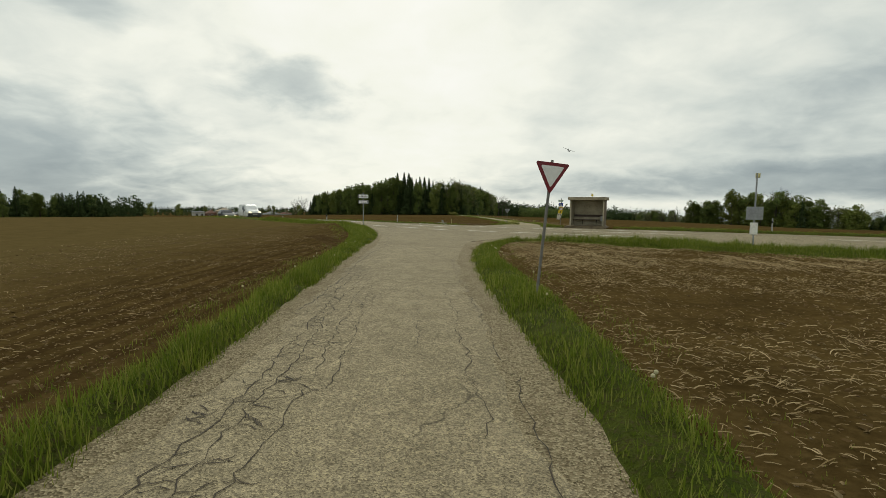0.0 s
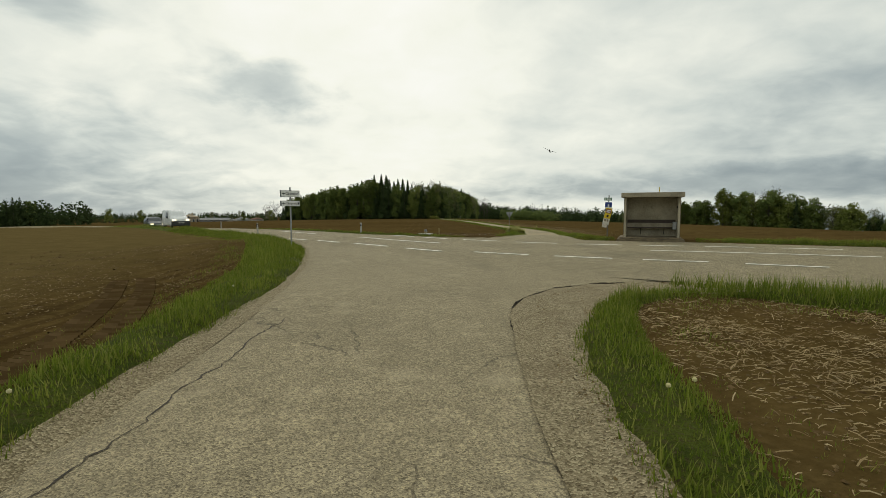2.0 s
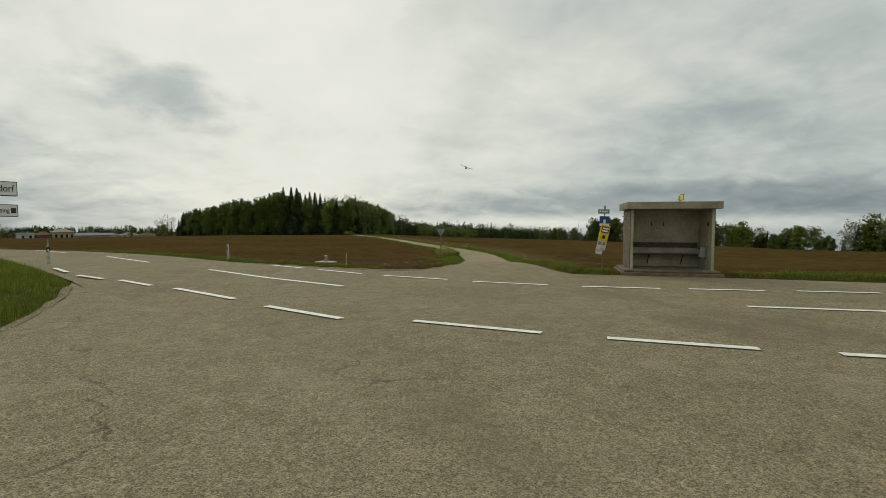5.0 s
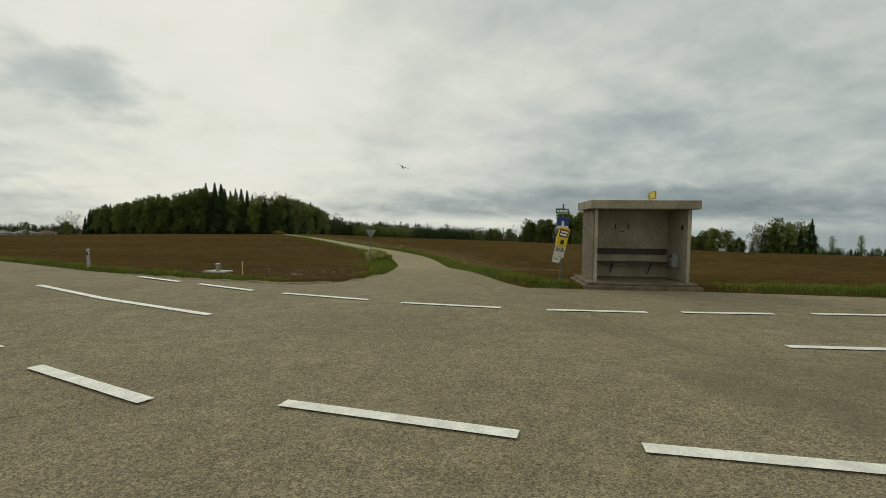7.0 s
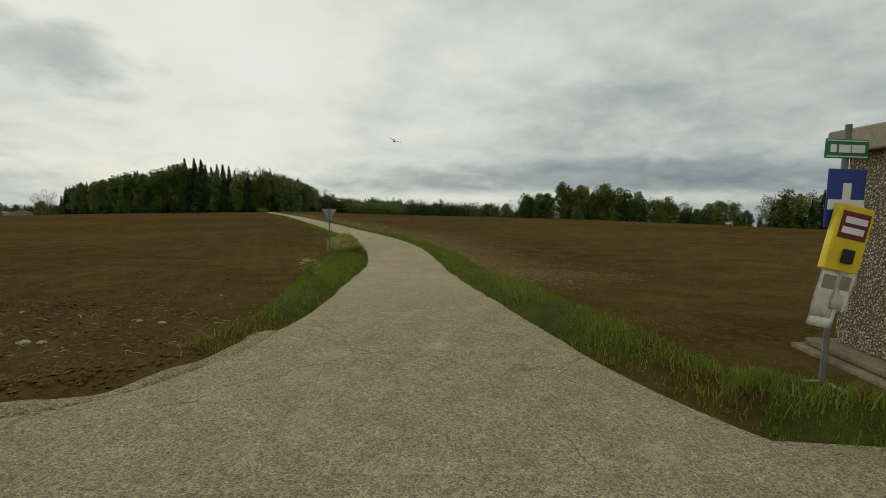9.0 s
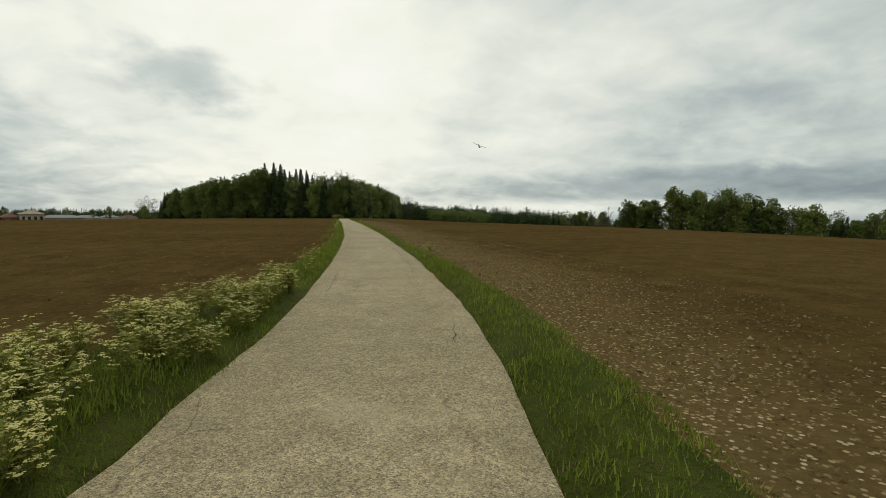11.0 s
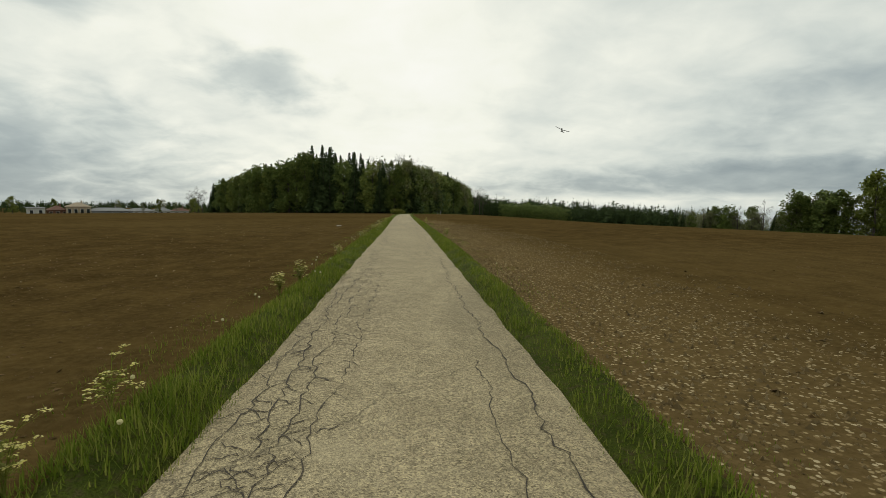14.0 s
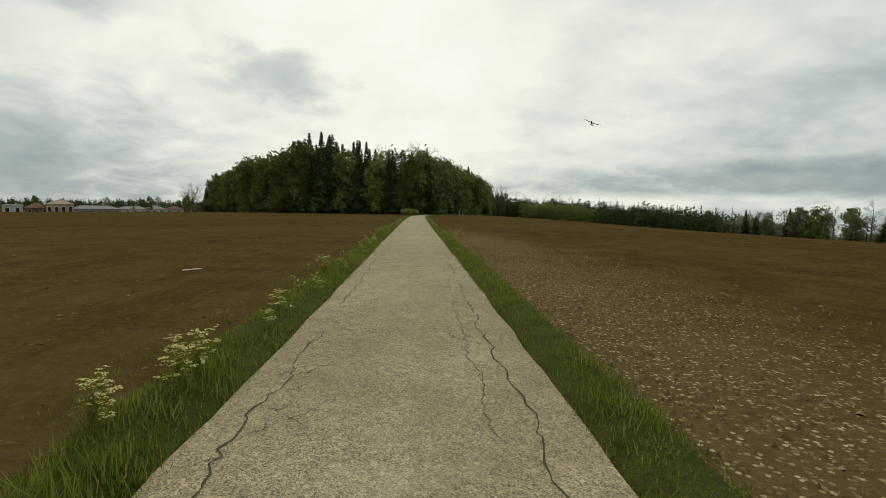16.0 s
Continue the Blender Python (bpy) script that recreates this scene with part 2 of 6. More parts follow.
def asphalt(name, light, dark, hairs, blend=None):
    """Old pale asphalt with a few hair cracks; blend runs its tone into another along y."""
    k = Mat(name, 0.92, spec=0.1)
    wide, mid, fine = k.noise(0.35, 5, 0.6), k.noise(3.0, 5, 0.6), k.noise(22.0, 4, 0.7)
    grit = k.voronoi(95.0)
    base = k.mix(k.range(mid, 0.3, 0.7), dark, light)
    base = k.mix(k.range(wide, 0.42, 0.7, 0.0, 0.45), base, tuple(c * 0.74 for c in dark))
    if blend:
        gp = k.node("ShaderNodeSeparateXYZ")
        k.link(k.pos(), gp.inputs[0])
        base = k.mix(k.range(gp.outputs[1], blend[0], blend[1]), base, k.mix(k.range(mid, 0.3, 0.7), blend[2], blend[3]))
    hsv = k.node("ShaderNodeSeparateColor")
    k.link(grit.outputs["Color"], hsv.inputs[0])
    base = k.mix(1.0, base, k.ramp(hsv.outputs[0], [(0.0, (0.45, 0.44, 0.43)), (0.5, (1.0, 1.0, 1.0)), (1.0, (1.5, 1.47, 1.38))]), "MULTIPLY")
    base = k.mix(k.range(fine, 0.38, 0.75, 0.0, 0.4), base, tuple(c * 0.66 for c in dark))
    fleck = k.node("ShaderNodeSeparateColor")
    k.link(k.voronoi(33.0).outputs["Color"], fleck.inputs[0])
    base = k.mix(1.0, base, k.ramp(fleck.outputs[1], [(0.0, (0.84, 0.83, 0.82)), (0.55, (1.0, 1.0, 1.0)), (1.0, (1.16, 1.15, 1.12))]), "MULTIPLY")
    big = k.noise(0.9, 4, 0.65)
    base = k.mix(k.range(big, 0.55, 0.72, 0.0, 0.35), base, tuple(min(1.0, c * 1.25) for c in light))
    spill = k.math("MULTIPLY", k.range(k.noise(0.22, 3, 0.6, k.pos((1.0, 0.5, 3.0))), 0.56, 0.68), 0.4)
    base = k.mix(spill, base, tuple(c * 0.55 for c in dark))
    # hair cracks
    bent = k.node("ShaderNodeVectorMath")
    bent.operation = "ADD"
    wobble = k.node("ShaderNodeTexNoise", Scale=2.5, Detail=3)
    k.link(k.pos(), wobble.inputs["Vector"])
    shr = k.node("ShaderNodeVectorMath")
    shr.operation = "SCALE"
    shr.inputs["Scale"].default_value = 0.35
    k.link(wobble.outputs["Color"], shr.inputs[0])
    k.link(k.pos((1.0, 0.6, 1.0)), bent.inputs[0])
    k.link(shr.outputs[0], bent.inputs[1])
    hair = k.voronoi(0.30, "DISTANCE_TO_EDGE", bent.outputs[0])
    thin = k.math("MULTIPLY", k.range(hair.outputs["Distance"], 0.0034, 0.0012), k.range(k.noise(0.5, 2), 0.47, 0.55))
    lines = k.math("MULTIPLY", thin, hairs)
    base = k.mix(k.math("MULTIPLY", lines, 0.95), base, (0.040, 0.034, 0.027))
    k.color(base)
    hgt = k.math("SUBTRACT", k.math("ADD", k.math("MULTIPLY", grit.outputs["Distance"], 0.5), k.math("MULTIPLY", mid, 0.4)), k.math("MULTIPLY", lines, 1.4))
    k.bump(hgt, 0.6, 0.02)
    return k.m


def leafy(name, a, b, c, rough=0.6, trans=0.0):
    """Leaves or blades, each island with a shade of its own."""
    k = Mat(name, rough, spec=0.08)
    r = k.island()
    col = k.ramp(r, [(0.0, a), (0.5, b), (1.0, c)])
    n = k.noise(0.25, 3)
    n2 = k.noise(1.7, 3)
    col = k.mix(k.range(n2, 0.35, 0.7, 0.0, 0.4), col, tuple(x * 0.62 for x in a))
    k.color(k.mix(k.range(n, 0.3, 0.7, 0.0, 0.45), col, tuple(x * 0.6 for x in b)))
    if trans:
        tr = k.node("ShaderNodeBsdfTranslucent")
        k.link(col, tr.inputs[0])
        mx = k.node("ShaderNodeMixShader", Fac=trans)
        k.link(k.b.outputs[0], mx.inputs[1])
        k.link(tr.outputs[0], mx.inputs[2])
        k.link(mx.outputs[0], k.t.nodes["Material Output"].inputs[0])
    return k.m


M_SOIL = soil()
MAIN_LIGHT, MAIN_DARK = (0.315, 0.268, 0.173), (0.250, 0.213, 0.136)
M_LANE = asphalt("lane_asphalt", (0.390, 0.327, 0.205), (0.310, 0.259, 0.160), 0.4, (45.0, 39.0, MAIN_LIGHT, MAIN_DARK))
M_ACCESS = asphalt("access_asphalt", (0.340, 0.288, 0.186), (0.268, 0.227, 0.145), 0.5, (20.0, 27.0, MAIN_LIGHT, MAIN_DARK))
M_MAIN = asphalt("main_road_asphalt", MAIN_LIGHT, MAIN_DARK, 0.2)
M_GRASS = leafy("grass_blade", (0.098, 0.146, 0.014), (0.176, 0.226, 0.024), (0.33, 0.325, 0.075), trans=0.34)
def turf():
    """Matted turf: moss, dead blades and soil between the grass."""
    k = Mat("turf", 0.95, spec=0.05)
    a, b, c = k.noise(2.2, 4, 0.6), k.noise(14.0, 5, 0.7), k.noise(55.0, 3, 0.7)
    col = k.mix(k.range(a, 0.35, 0.65), (0.064, 0.090, 0.011), (0.108, 0.132, 0.019))
    col = k.mix(k.range(b, 0.45, 0.7), col, (0.105, 0.085, 0.034))
    k.color(k.mix(k.range(c, 0.42, 0.68, 0.0, 0.55), col, (0.030, 0.034, 0.009)))
    k.bump(k.math("ADD", b, c), 1.0, 0.06)
    return k.m


M_TURF = turf()
M_SPRUCE = leafy("spruce_needles", (0.036, 0.056, 0.020), (0.054, 0.080, 0.027), (0.084, 0.114, 0.038), 0.9)
M_LEAF = leafy("spring_leaves", (0.125, 0.155, 0.034), (0.20, 0.235, 0.05), (0.29, 0.32, 0.084), 0.6, 0.25)
M_WOODLEAF = leafy("dark_wood_leaves", (0.095, 0.132, 0.034), (0.151, 0.195, 0.049), (0.226, 0.264, 0.071), 0.65, 0.2)
M_LEAFPALE = leafy("young_pale_leaves", (0.13, 0.145, 0.055), (0.19, 0.20, 0.085), (0.24, 0.24, 0.12), 0.6, 0.2)
M_STEP = plain("worn_step_concrete", (0.185, 0.146, 0.090), 0.95, vary=0.25, scale=3, bump=0.5)
M_RIMDARK = plain("dark_sign_rim", (0.10, 0.105, 0.10), 0.5, vary=0.1)
M_POST = plain("weathered_steel_post", (0.21, 0.20, 0.18), 0.6, 0.5, vary=0.16, scale=9)
M_DELIN = plain("grimy_white_plastic", (0.42, 0.41, 0.37), 0.6, vary=0.16)
M_CRUMB = plain("crumbled_asphalt", (0.058, 0.045, 0.028), 0.95, vary=0.3, scale=9, bump=0.8)
M_BARK = plain("bark", (0.09, 0.075, 0.06), 0.95, vary=0.2, scale=4, bump=0.6)
M_WHITE = plain("road_paint", (0.90, 0.87, 0.76), 0.75, vary=0.12, scale=5)
M_CONC = plain("weathered_concrete", (0.30, 0.262, 0.185), 0.92, vary=0.18, scale=2.5, bump=0.4)
M_STEEL = plain("galvanised_steel", (0.33, 0.34, 0.34), 0.5, 0.7, vary=0.12, scale=12)
M_SIGNWHITE = plain("sign_white", (0.75, 0.75, 0.72), 0.4, vary=0.05)
M_RED = plain("sign_red", (0.17, 0.011, 0.016), 0.4, vary=0.08)
M_BLACK = plain("black_plastic", (0.015, 0.015, 0.016), 0.5, vary=0.1)
M_YELLOW = plain("sign_yellow", (0.72, 0.52, 0.02), 0.45, vary=0.08)
M_PALEYELLOW = plain("faded_yellow", (0.62, 0.56, 0.26), 0.5, vary=0.08)
M_BLUE = plain("sign_blue", (0.02, 0.05, 0.24), 0.4, vary=0.08)
M_GREEN = plain("sign_green", (0.02, 0.16, 0.07), 0.4, vary=0.08)
M_PAPER = plain("newsprint", (0.84, 0.81, 0.75), 0.85, vary=0.08, scale=14)
M_WOOD = plain("dark_bench_wood", (0.075, 0.055, 0.045), 0.7, vary=0.2, scale=10)
M_WALLIN = plain("plastered_wall", (0.41, 0.365, 0.262), 0.9, vary=0.16, scale=1.8, bump=0.15)
M_CARWHITE = plain("white_car_paint", (0.72, 0.73, 0.72), 0.22, spec=0.5, vary=0.03)
M_CARDARK = plain("dark_car_paint", (0.05, 0.055, 0.06), 0.2, spec=0.5, vary=0.05)
M_BUMPER = plain("dark_bumper_plastic", (0.03, 0.032, 0.034), 0.55, vary=0.1)
M_TYRE = plain("tyre_rubber", (0.015, 0.015, 0.015), 0.85, vary=0.1)
M_RIM = plain("wheel_rim", (0.45, 0.45, 0.46), 0.35, 0.8, vary=0.08)
M_PLASTER = plain("house_plaster", (0.48, 0.47, 0.43), 0.9, vary=0.06, scale=0.6)
M_PLASTERWARM = plain("sand_house_plaster", (0.36, 0.29, 0.20), 0.9, vary=0.08, scale=0.6)
M_ROOF = plain("red_brown_roof", (0.17, 0.085, 0.055), 0.85, vary=0.14, scale=1.5)
M_ROOFGREY = plain("grey_roof", (0.22, 0.22, 0.215), 0.8, vary=0.1, scale=1.0)
M_PETAL = leafy("white_umbels", (0.70, 0.63, 0.17), (0.80, 0.74, 0.27), (0.84, 0.80, 0.44), 0.8, 0.2)
M_STALK = leafy("herb_green", (0.17, 0.195, 0.032), (0.26, 0.28, 0.045), (0.36, 0.36, 0.095), 0.7, 0.35)
M_STRAW = leafy("straw", (0.22, 0.145, 0.062), (0.38, 0.28, 0.14), (0.60, 0.47, 0.27), 0.85)
M_STONE = leafy("field_stone", (0.10, 0.068, 0.029), (0.21, 0.150, 0.070), (0.37, 0.285, 0.155), 0.9)
M_CHAFF = leafy("straw_chaff", (0.13, 0.085, 0.036), (0.21, 0.145, 0.066), (0.36, 0.27, 0.14), 0.95)
M_CLOD = leafy("clod", (0.085, 0.052, 0.020), (0.125, 0.078, 0.031), (0.18, 0.116, 0.052), 1.0)
M_DAND = leafy("dandelion_clock", (0.55, 0.54, 0.46), (0.62, 0.60, 0.52), (0.58, 0.50, 0.14), 0.9)


def glass_dark(name):
    k = Mat(name, 0.06, spec=0.6)
    k.color(k.mix(k.noise(1.5, 3), (0.012, 0.016, 0.018), (0.035, 0.042, 0.045)))
    return k.m


def pebbles():
    """Exposed aggregate: rounded pebbles set in grey mortar."""
    k = Mat("pebbledash", 0.85, spec=0.25)
    v = k.voronoi(45.0, vec=k.objpos())
    sp = k.node("ShaderNodeSeparateColor")
    k.link(v.outputs["Color"], sp.inputs[0])
    col = k.ramp(sp.outputs[0], [(0.0, (0.11, 0.075, 0.045)), (0.35, (0.27, 0.205, 0.13)), (0.7, (0.42, 0.34, 0.23)), (1.0, (0.60, 0.51, 0.37))])
    col = k.mix(k.range(v.outputs["Distance"], 0.32, 0.55), col, (0.145, 0.118, 0.080))
    k.color(k.mix(k.range(k.noise(1.6, 4), 0.4, 0.7, 0, 0.3), col, (0.09, 0.085, 0.07)))
    k.bump(k.math("SUBTRACT", 1.0, v.outputs["Distance"]), 1.0, 0.02)
    return k.m


def gravel():
    """Crumbled asphalt and grit along the lane."""
    k = Mat("gravel_shoulder", 0.95, spec=0.15)
    v, w = k.voronoi(62.0), k.noise(1.6, 5)
    sp = k.node("ShaderNodeSeparateColor")
    k.link(v.outputs["Color"], sp.inputs[0])
    col = k.ramp(sp.outputs[0], [(0.0, (0.12, 0.094, 0.051)), (0.25, (0.22, 0.176, 0.100)), (0.6, (0.30, 0.247, 0.146)), (1.0, (0.46, 0.385, 0.24))])
    k.color(k.mix(k.range(w, 0.45, 0.75, 0, 0.4), col, (0.16, 0.115, 0.060)))
    k.bump(k.math("ADD", v.outputs["Distance"], w), 0.8, 0.03)
    return k.m


def lamp_glass():
    k = Mat("lit_headlamp", 0.1, spec=0.6)
    k.color((0.8, 0.78, 0.7))
    k.b.inputs["Emission Color"].default_value = (1.0, 0.85, 0.5, 1)
    k.b.inputs["Emission Strength"].default_value = 1.6
    return k.m


M_PEBBLE, M_GRAVEL, M_LAMP, M_GLASS = pebbles(), gravel(), lamp_glass(), glass_dark("dark_window_glass")

# ---- helpers for building ----
def mesh_ob(name, verts, faces, material, parent=None, smooth=False):
    me = bpy.data.meshes.new(name)
    me.from_pydata([tuple(v) for v in verts] if not isinstance(verts, np.ndarray) else verts.tolist(), [], faces if isinstance(faces, list) else faces.tolist())
    me.materials.append(material)
    if smooth:
        me.polygons.foreach_set("use_smooth", [True] * len(me.polygons))
    ob = new(name, me)
    ob.parent = parent
    return ob


def part(name, bm, material, parent, label="", smooth=False):
    me = bpy.data.meshes.new(name)
    bm.to_mesh(me)
    bm.free()
    me.materials.append(material)
    if smooth:
        me.polygons.foreach_set("use_smooth", [True] * len(me.polygons))
    ob = new(name, me)
    ob.parent = parent
    return tagged(ob, label)


def empty(name, m):
    ob = new(name)
    ob.matrix_world = m
    ob.empty_display_size = 0.2
    return ob


def add_box(bm, x0, x1, y0, y1, z0, z1, bevel=0.0, m=None):
    geo = bmesh.ops.create_cube(bm, size=1.0)
    vs = geo["verts"]
    for v in vs:
        v.co = Vector(((x0 + x1) / 2 + v.co.x * (x1 - x0), (y0 + y1) / 2 + v.co.y * (y1 - y0), (z0 + z1) / 2 + v.co.z * (z1 - z0)))
    if m is not None:
        bmesh.ops.transform(bm, matrix=m, verts=vs)
    if bevel:
        es = list({e for v in vs for e in v.link_edges})
        bmesh.ops.bevel(bm, geom=es, offset=bevel, segments=2, affect="EDGES", profile=0.5)


def box(x0, x1, y0, y1, z0, z1, bevel=0.0, m=None):
    bm = bmesh.new()
    add_box(bm, x0, x1, y0, y1, z0, z1, bevel, m)
    return bm


def add_tube(bm, pts, radii, sides=8, cap=True):
    """A tube through pts."""
    rings = []
    for i, p in enumerate(pts):
        p = Vector(p)
        d = (Vector(pts[min(i + 1, len(pts) - 1)]) - Vector(pts[max(i - 1, 0)])).normalized()
        a = d.orthogonal().normalized() if abs(d.z) < 0.99 else Vector((1, 0, 0))
        b = d.cross(a)
        r = radii[i] if isinstance(radii, (list, tuple)) else radii
        rings.append([bm.verts.new(p + a * (r * math.cos(2 * math.pi * k / sides)) + b * (r * math.sin(2 * math.pi * k / sides))) for k in range(sides)])
    for r0, r1 in zip(rings, rings[1:]):
        for k in range(sides):
            bm.faces.new((r0[k], r0[(k + 1) % sides], r1[(k + 1) % sides], r1[k]))
    if cap:
        bm.faces.new(rings[0][::-1])
        bm.faces.new(rings[-1])


def tube(pts, radii, sides=8):
    bm = bmesh.new()
    add_tube(bm, pts, radii, sides)
    return bm


def prism(outline, y0, y1, bevel=0.0):
    """A plate with the outline (x, z), from y0 to y1."""
    bm = bmesh.new()
    f = [bm.verts.new((x, y0, z)) for x, z in outline]
    b = [bm.verts.new((x, y1, z)) for x, z in outline]
    bm.faces.new(f)
    bm.faces.new(b[::-1])
    n = len(outline)
    for k in range(n):
        bm.faces.new((f[k], b[k], b[(k + 1) % n], f[(k + 1) % n]))
    bmesh.ops.recalc_face_normals(bm, faces=bm.faces)
    if bevel:
        bmesh.ops.bevel(bm, geom=list(bm.edges), offset=bevel, segments=2, affect="EDGES", profile=0.5)
    return bm


def smooth01(v, a, b):
    u = np.clip((np.asarray(v, float) - a) / (b - a), 0, 1)
    return u * u * (3 - 2 * u)


def softplus(v, s):
    return s * np.logaddexp(0, np.asarray(v, float) / s)


# ---- the lie of the land ----
LANE_L = [(-2.0, -30), (-2.0, 0), (-2.05, 4), (-2.2, 7), (-2.45, 11.5), (-2.6, 15), (-2.7, 19), (-2.85, 21.5), (-3.1, 23.5), (-3.4, 26), (-4.0, 29), (-4.6, 31.6), (-5.3, 34.0), (-6.8, 37.6)]
LANE_R = [(0.78, -30), (0.78, 0), (0.76, 4.1), (0.72, 5), (0.66, 6.5), (0.58, 10.2), (0.5, 14), (0.62, 16.5), (0.84, 18.5), (1.10, 20.2), (1.30, 20.9), (1.68, 21.55), (2.38, 22.3), (3.32, 22.78), (4.6, 22.9), (5.6, 22.6)]
MAIN_N = [(-330, 330), (-140, 172), (-62, 104), (-23, 58.1), (-9.9, 42.0), (-6.8, 37.6), (-3.6, 32.6), (0.4, 27.6), (3.2, 24.4), (5.0, 23.05), (7.3, 21.75), (9.8, 20.2), (12.5, 18.3), (16, 16.0), (30, 7.8), (60, -9), (120, -45), (330, -170)]
MAIN_F = [(-325, 337), (-134, 179), (-55, 110), (-17.5, 60.0), (-9.0, 50.2), (-4.2, 44.3), (-0.9, 41.0), (1.8, 38.9), (5.0, 37.4), (8.0, 36.35), (9.0, 35.78), (12.1, 34.33), (15.4, 32.4), (25, 26.5), (45, 15.2), (72, -1), (130, -36), (335, -160)]
SIDE_L = [(0.6, 39.0), (3.2, 38.6), (4.9, 40.3), (5.9, 43.0), (7.0, 47), (8.41, 52), (9.51, 58), (9.88, 65), (10.01, 72), (10.04, 80), (10.01, 88), (9.83, 96), (9.58, 105), (9.31, 115), (8.97, 128), (8.43, 143), (7.63, 165), (6.74, 195), (6.15, 218), (7.4, 236), (11.0, 252), (17, 268), (26, 290)]
SIDE_R = [(8.6, 35.0), (8.25, 35.75), (7.85, 36.4), (7.72, 37.6), (7.95, 39.7), (8.7, 43.2), (9.72, 47), (11.17, 52), (12.31, 58), (12.68, 65), (12.81, 72), (12.84, 80), (12.82, 88), (12.63, 96), (12.38, 105), (12.11, 115), (11.77, 128), (11.23, 143), (10.43, 165), (9.54, 195), (8.95, 218), (10.0, 234), (13.4, 249), (19, 265), (28, 286)]


def eased(line, times=2):
    """The polyline with its corners cut, its ends kept."""
    for _ in range(times):
        out = [line[0]]
        for (ax, ay), (bx, by) in zip(line, line[1:]):
            out += [(0.75 * ax + 0.25 * bx, 0.75 * ay + 0.25 * by), (0.25 * ax + 0.75 * bx, 0.25 * ay + 0.75 * by)]
        line = out + [line[-1]]
    return line


SIDE_L, SIDE_R = eased(SIDE_L), eased(SIDE_R)


def polydist(x, y, line):
    """Distance of points to a polyline."""
    best = np.full(np.shape(x), 1e9)
    for (ax, ay), (bx, by) in zip(line, line[1:]):
        dx, dy = bx - ax, by - ay
        u = np.clip(((x - ax) * dx + (y - ay) * dy) / (dx * dx + dy * dy), 0, 1)
        best = np.minimum(best, np.hypot(x - ax - u * dx, y - ay - u * dy))
    return best


def inside(x, y, loop):
    x, y = np.asarray(x, float), np.asarray(y, float)
    hit = np.zeros(x.shape, bool)
    for (ax, ay), (bx, by) in zip(loop, loop[1:] + loop[:1]):
        if ay == by:
            continue
        hit ^= ((ay > y) != (by > y)) & (x < (bx - ax) * (y - ay) / (by - ay) + ax)
    return hit


ROADS = [LANE_L + LANE_R[::-1], MAIN_N + MAIN_F[::-1], SIDE_L + SIDE_R[::-1]]


def road_dist(x, y):
    """Metres to the nearest asphalt, 0 on it."""
    d = np.full(np.shape(x), 1e9)
    on = np.zeros(np.shape(x), bool)
    for line in (LANE_L, LANE_R, MAIN_N, MAIN_F, SIDE_L, SIDE_R):
        d = np.minimum(d, polydist(x, y, line))
    for loop in ROADS:
        on |= inside(x, y, loop)
    return np.where(on, 0.0, d)


def lie(x, y):
    """Height of the land, without verges and clods."""
    x, y = np.asarray(x, float), np.asarray(y, float)
    q = (y - 36) + 0.62 * (x - 5)
    z = -0.72 * smooth01(q, 4, 20) - 0.14 * smooth01(y, 58, 84)
    d = polydist(x, y, [(0, -20), (8, 40), (12, 110)])
    z = z - 0.024 * softplus(d - 50, 14)
    z = z - (0.030 + 0.046 * smooth01(y, 120, 205)) * softplus(x - 34, 9) * smooth01(y, 30, 95)
    # the side lane runs gently downhill towards the wood
    z = z - 0.0076 * (softplus(y - 58, 6) - 2 * softplus(y - 162, 8) + softplus(y - 266, 8)) * np.exp(-((x - 12) / 95) ** 2)
    z = z + 8.0 * smooth01(d, 480, 820) * smooth01(-x, 40, 220)
    return z


def land(x, y, rd=None):
    """Height of the ground sheet with its banks and furrows."""
    x, y = np.asarray(x, float), np.asarray(y, float)
    rd = road_dist(x, y) if rd is None else rd
    z = lie(x, y) - 0.10 * (1 - smooth01(rd, 0.05, 0.5))
    bank = 0.30 * np.exp(-((x + 7.2) / 3.2) ** 2 - ((y - 33.0) / 4.5) ** 2) * smooth01(rd, 0.2, 2.0)
    far = np.hypot(x - 5, y - 55)
    rough = smooth01(rd, 1.2, 4.0) * np.clip(1 - far / 220, 0, 1)
    furrow = 0.035 * np.sin(x * 5.3 + 0.6 * np.sin(y * 0.21)) * np.sin(x * 0.7 + y * 0.11) + 0.03 * np.sin(x * 1.7 + y * 1.3) * np.sin(y * 2.1 - x * 0.6)
    return z + bank + rough * furrow


def ticks(lo, hi, a, b, step, grow):
    mid = list(np.arange(a, b + 1e-6, step))
    out, s, v = [], step, a
    while v > lo:
        s *= grow
        v -= s
        out.append(v)
    up_, s, v = [], step, mid[-1]
    while v < hi:
        s *= grow
        v += s
        up_.append(v)
    return np.array(out[::-1] + mid + up_)


gx, gy = ticks(-2600, 2600, -16, 30, 0.3, 1.10), ticks(-400, 4200, -6, 132, 0.48, 1.11)
GX, GY = np.meshgrid(gx, gy)
GZ = land(GX, GY)
nx, ny = len(gx), len(gy)
idx = np.arange(nx * ny).reshape(ny, nx)
quads = np.stack([idx[:-1, :-1], idx[:-1, 1:], idx[1:, 1:], idx[1:, :-1]], -1).reshape(-1, 4)
ground = mesh_ob("ground", np.stack([GX, GY, GZ], -1).reshape(-1, 3), quads, M_SOIL, smooth=True)
tagged(ground, "brown harrowed farm field soil with pale stones", "field", kind="structure")


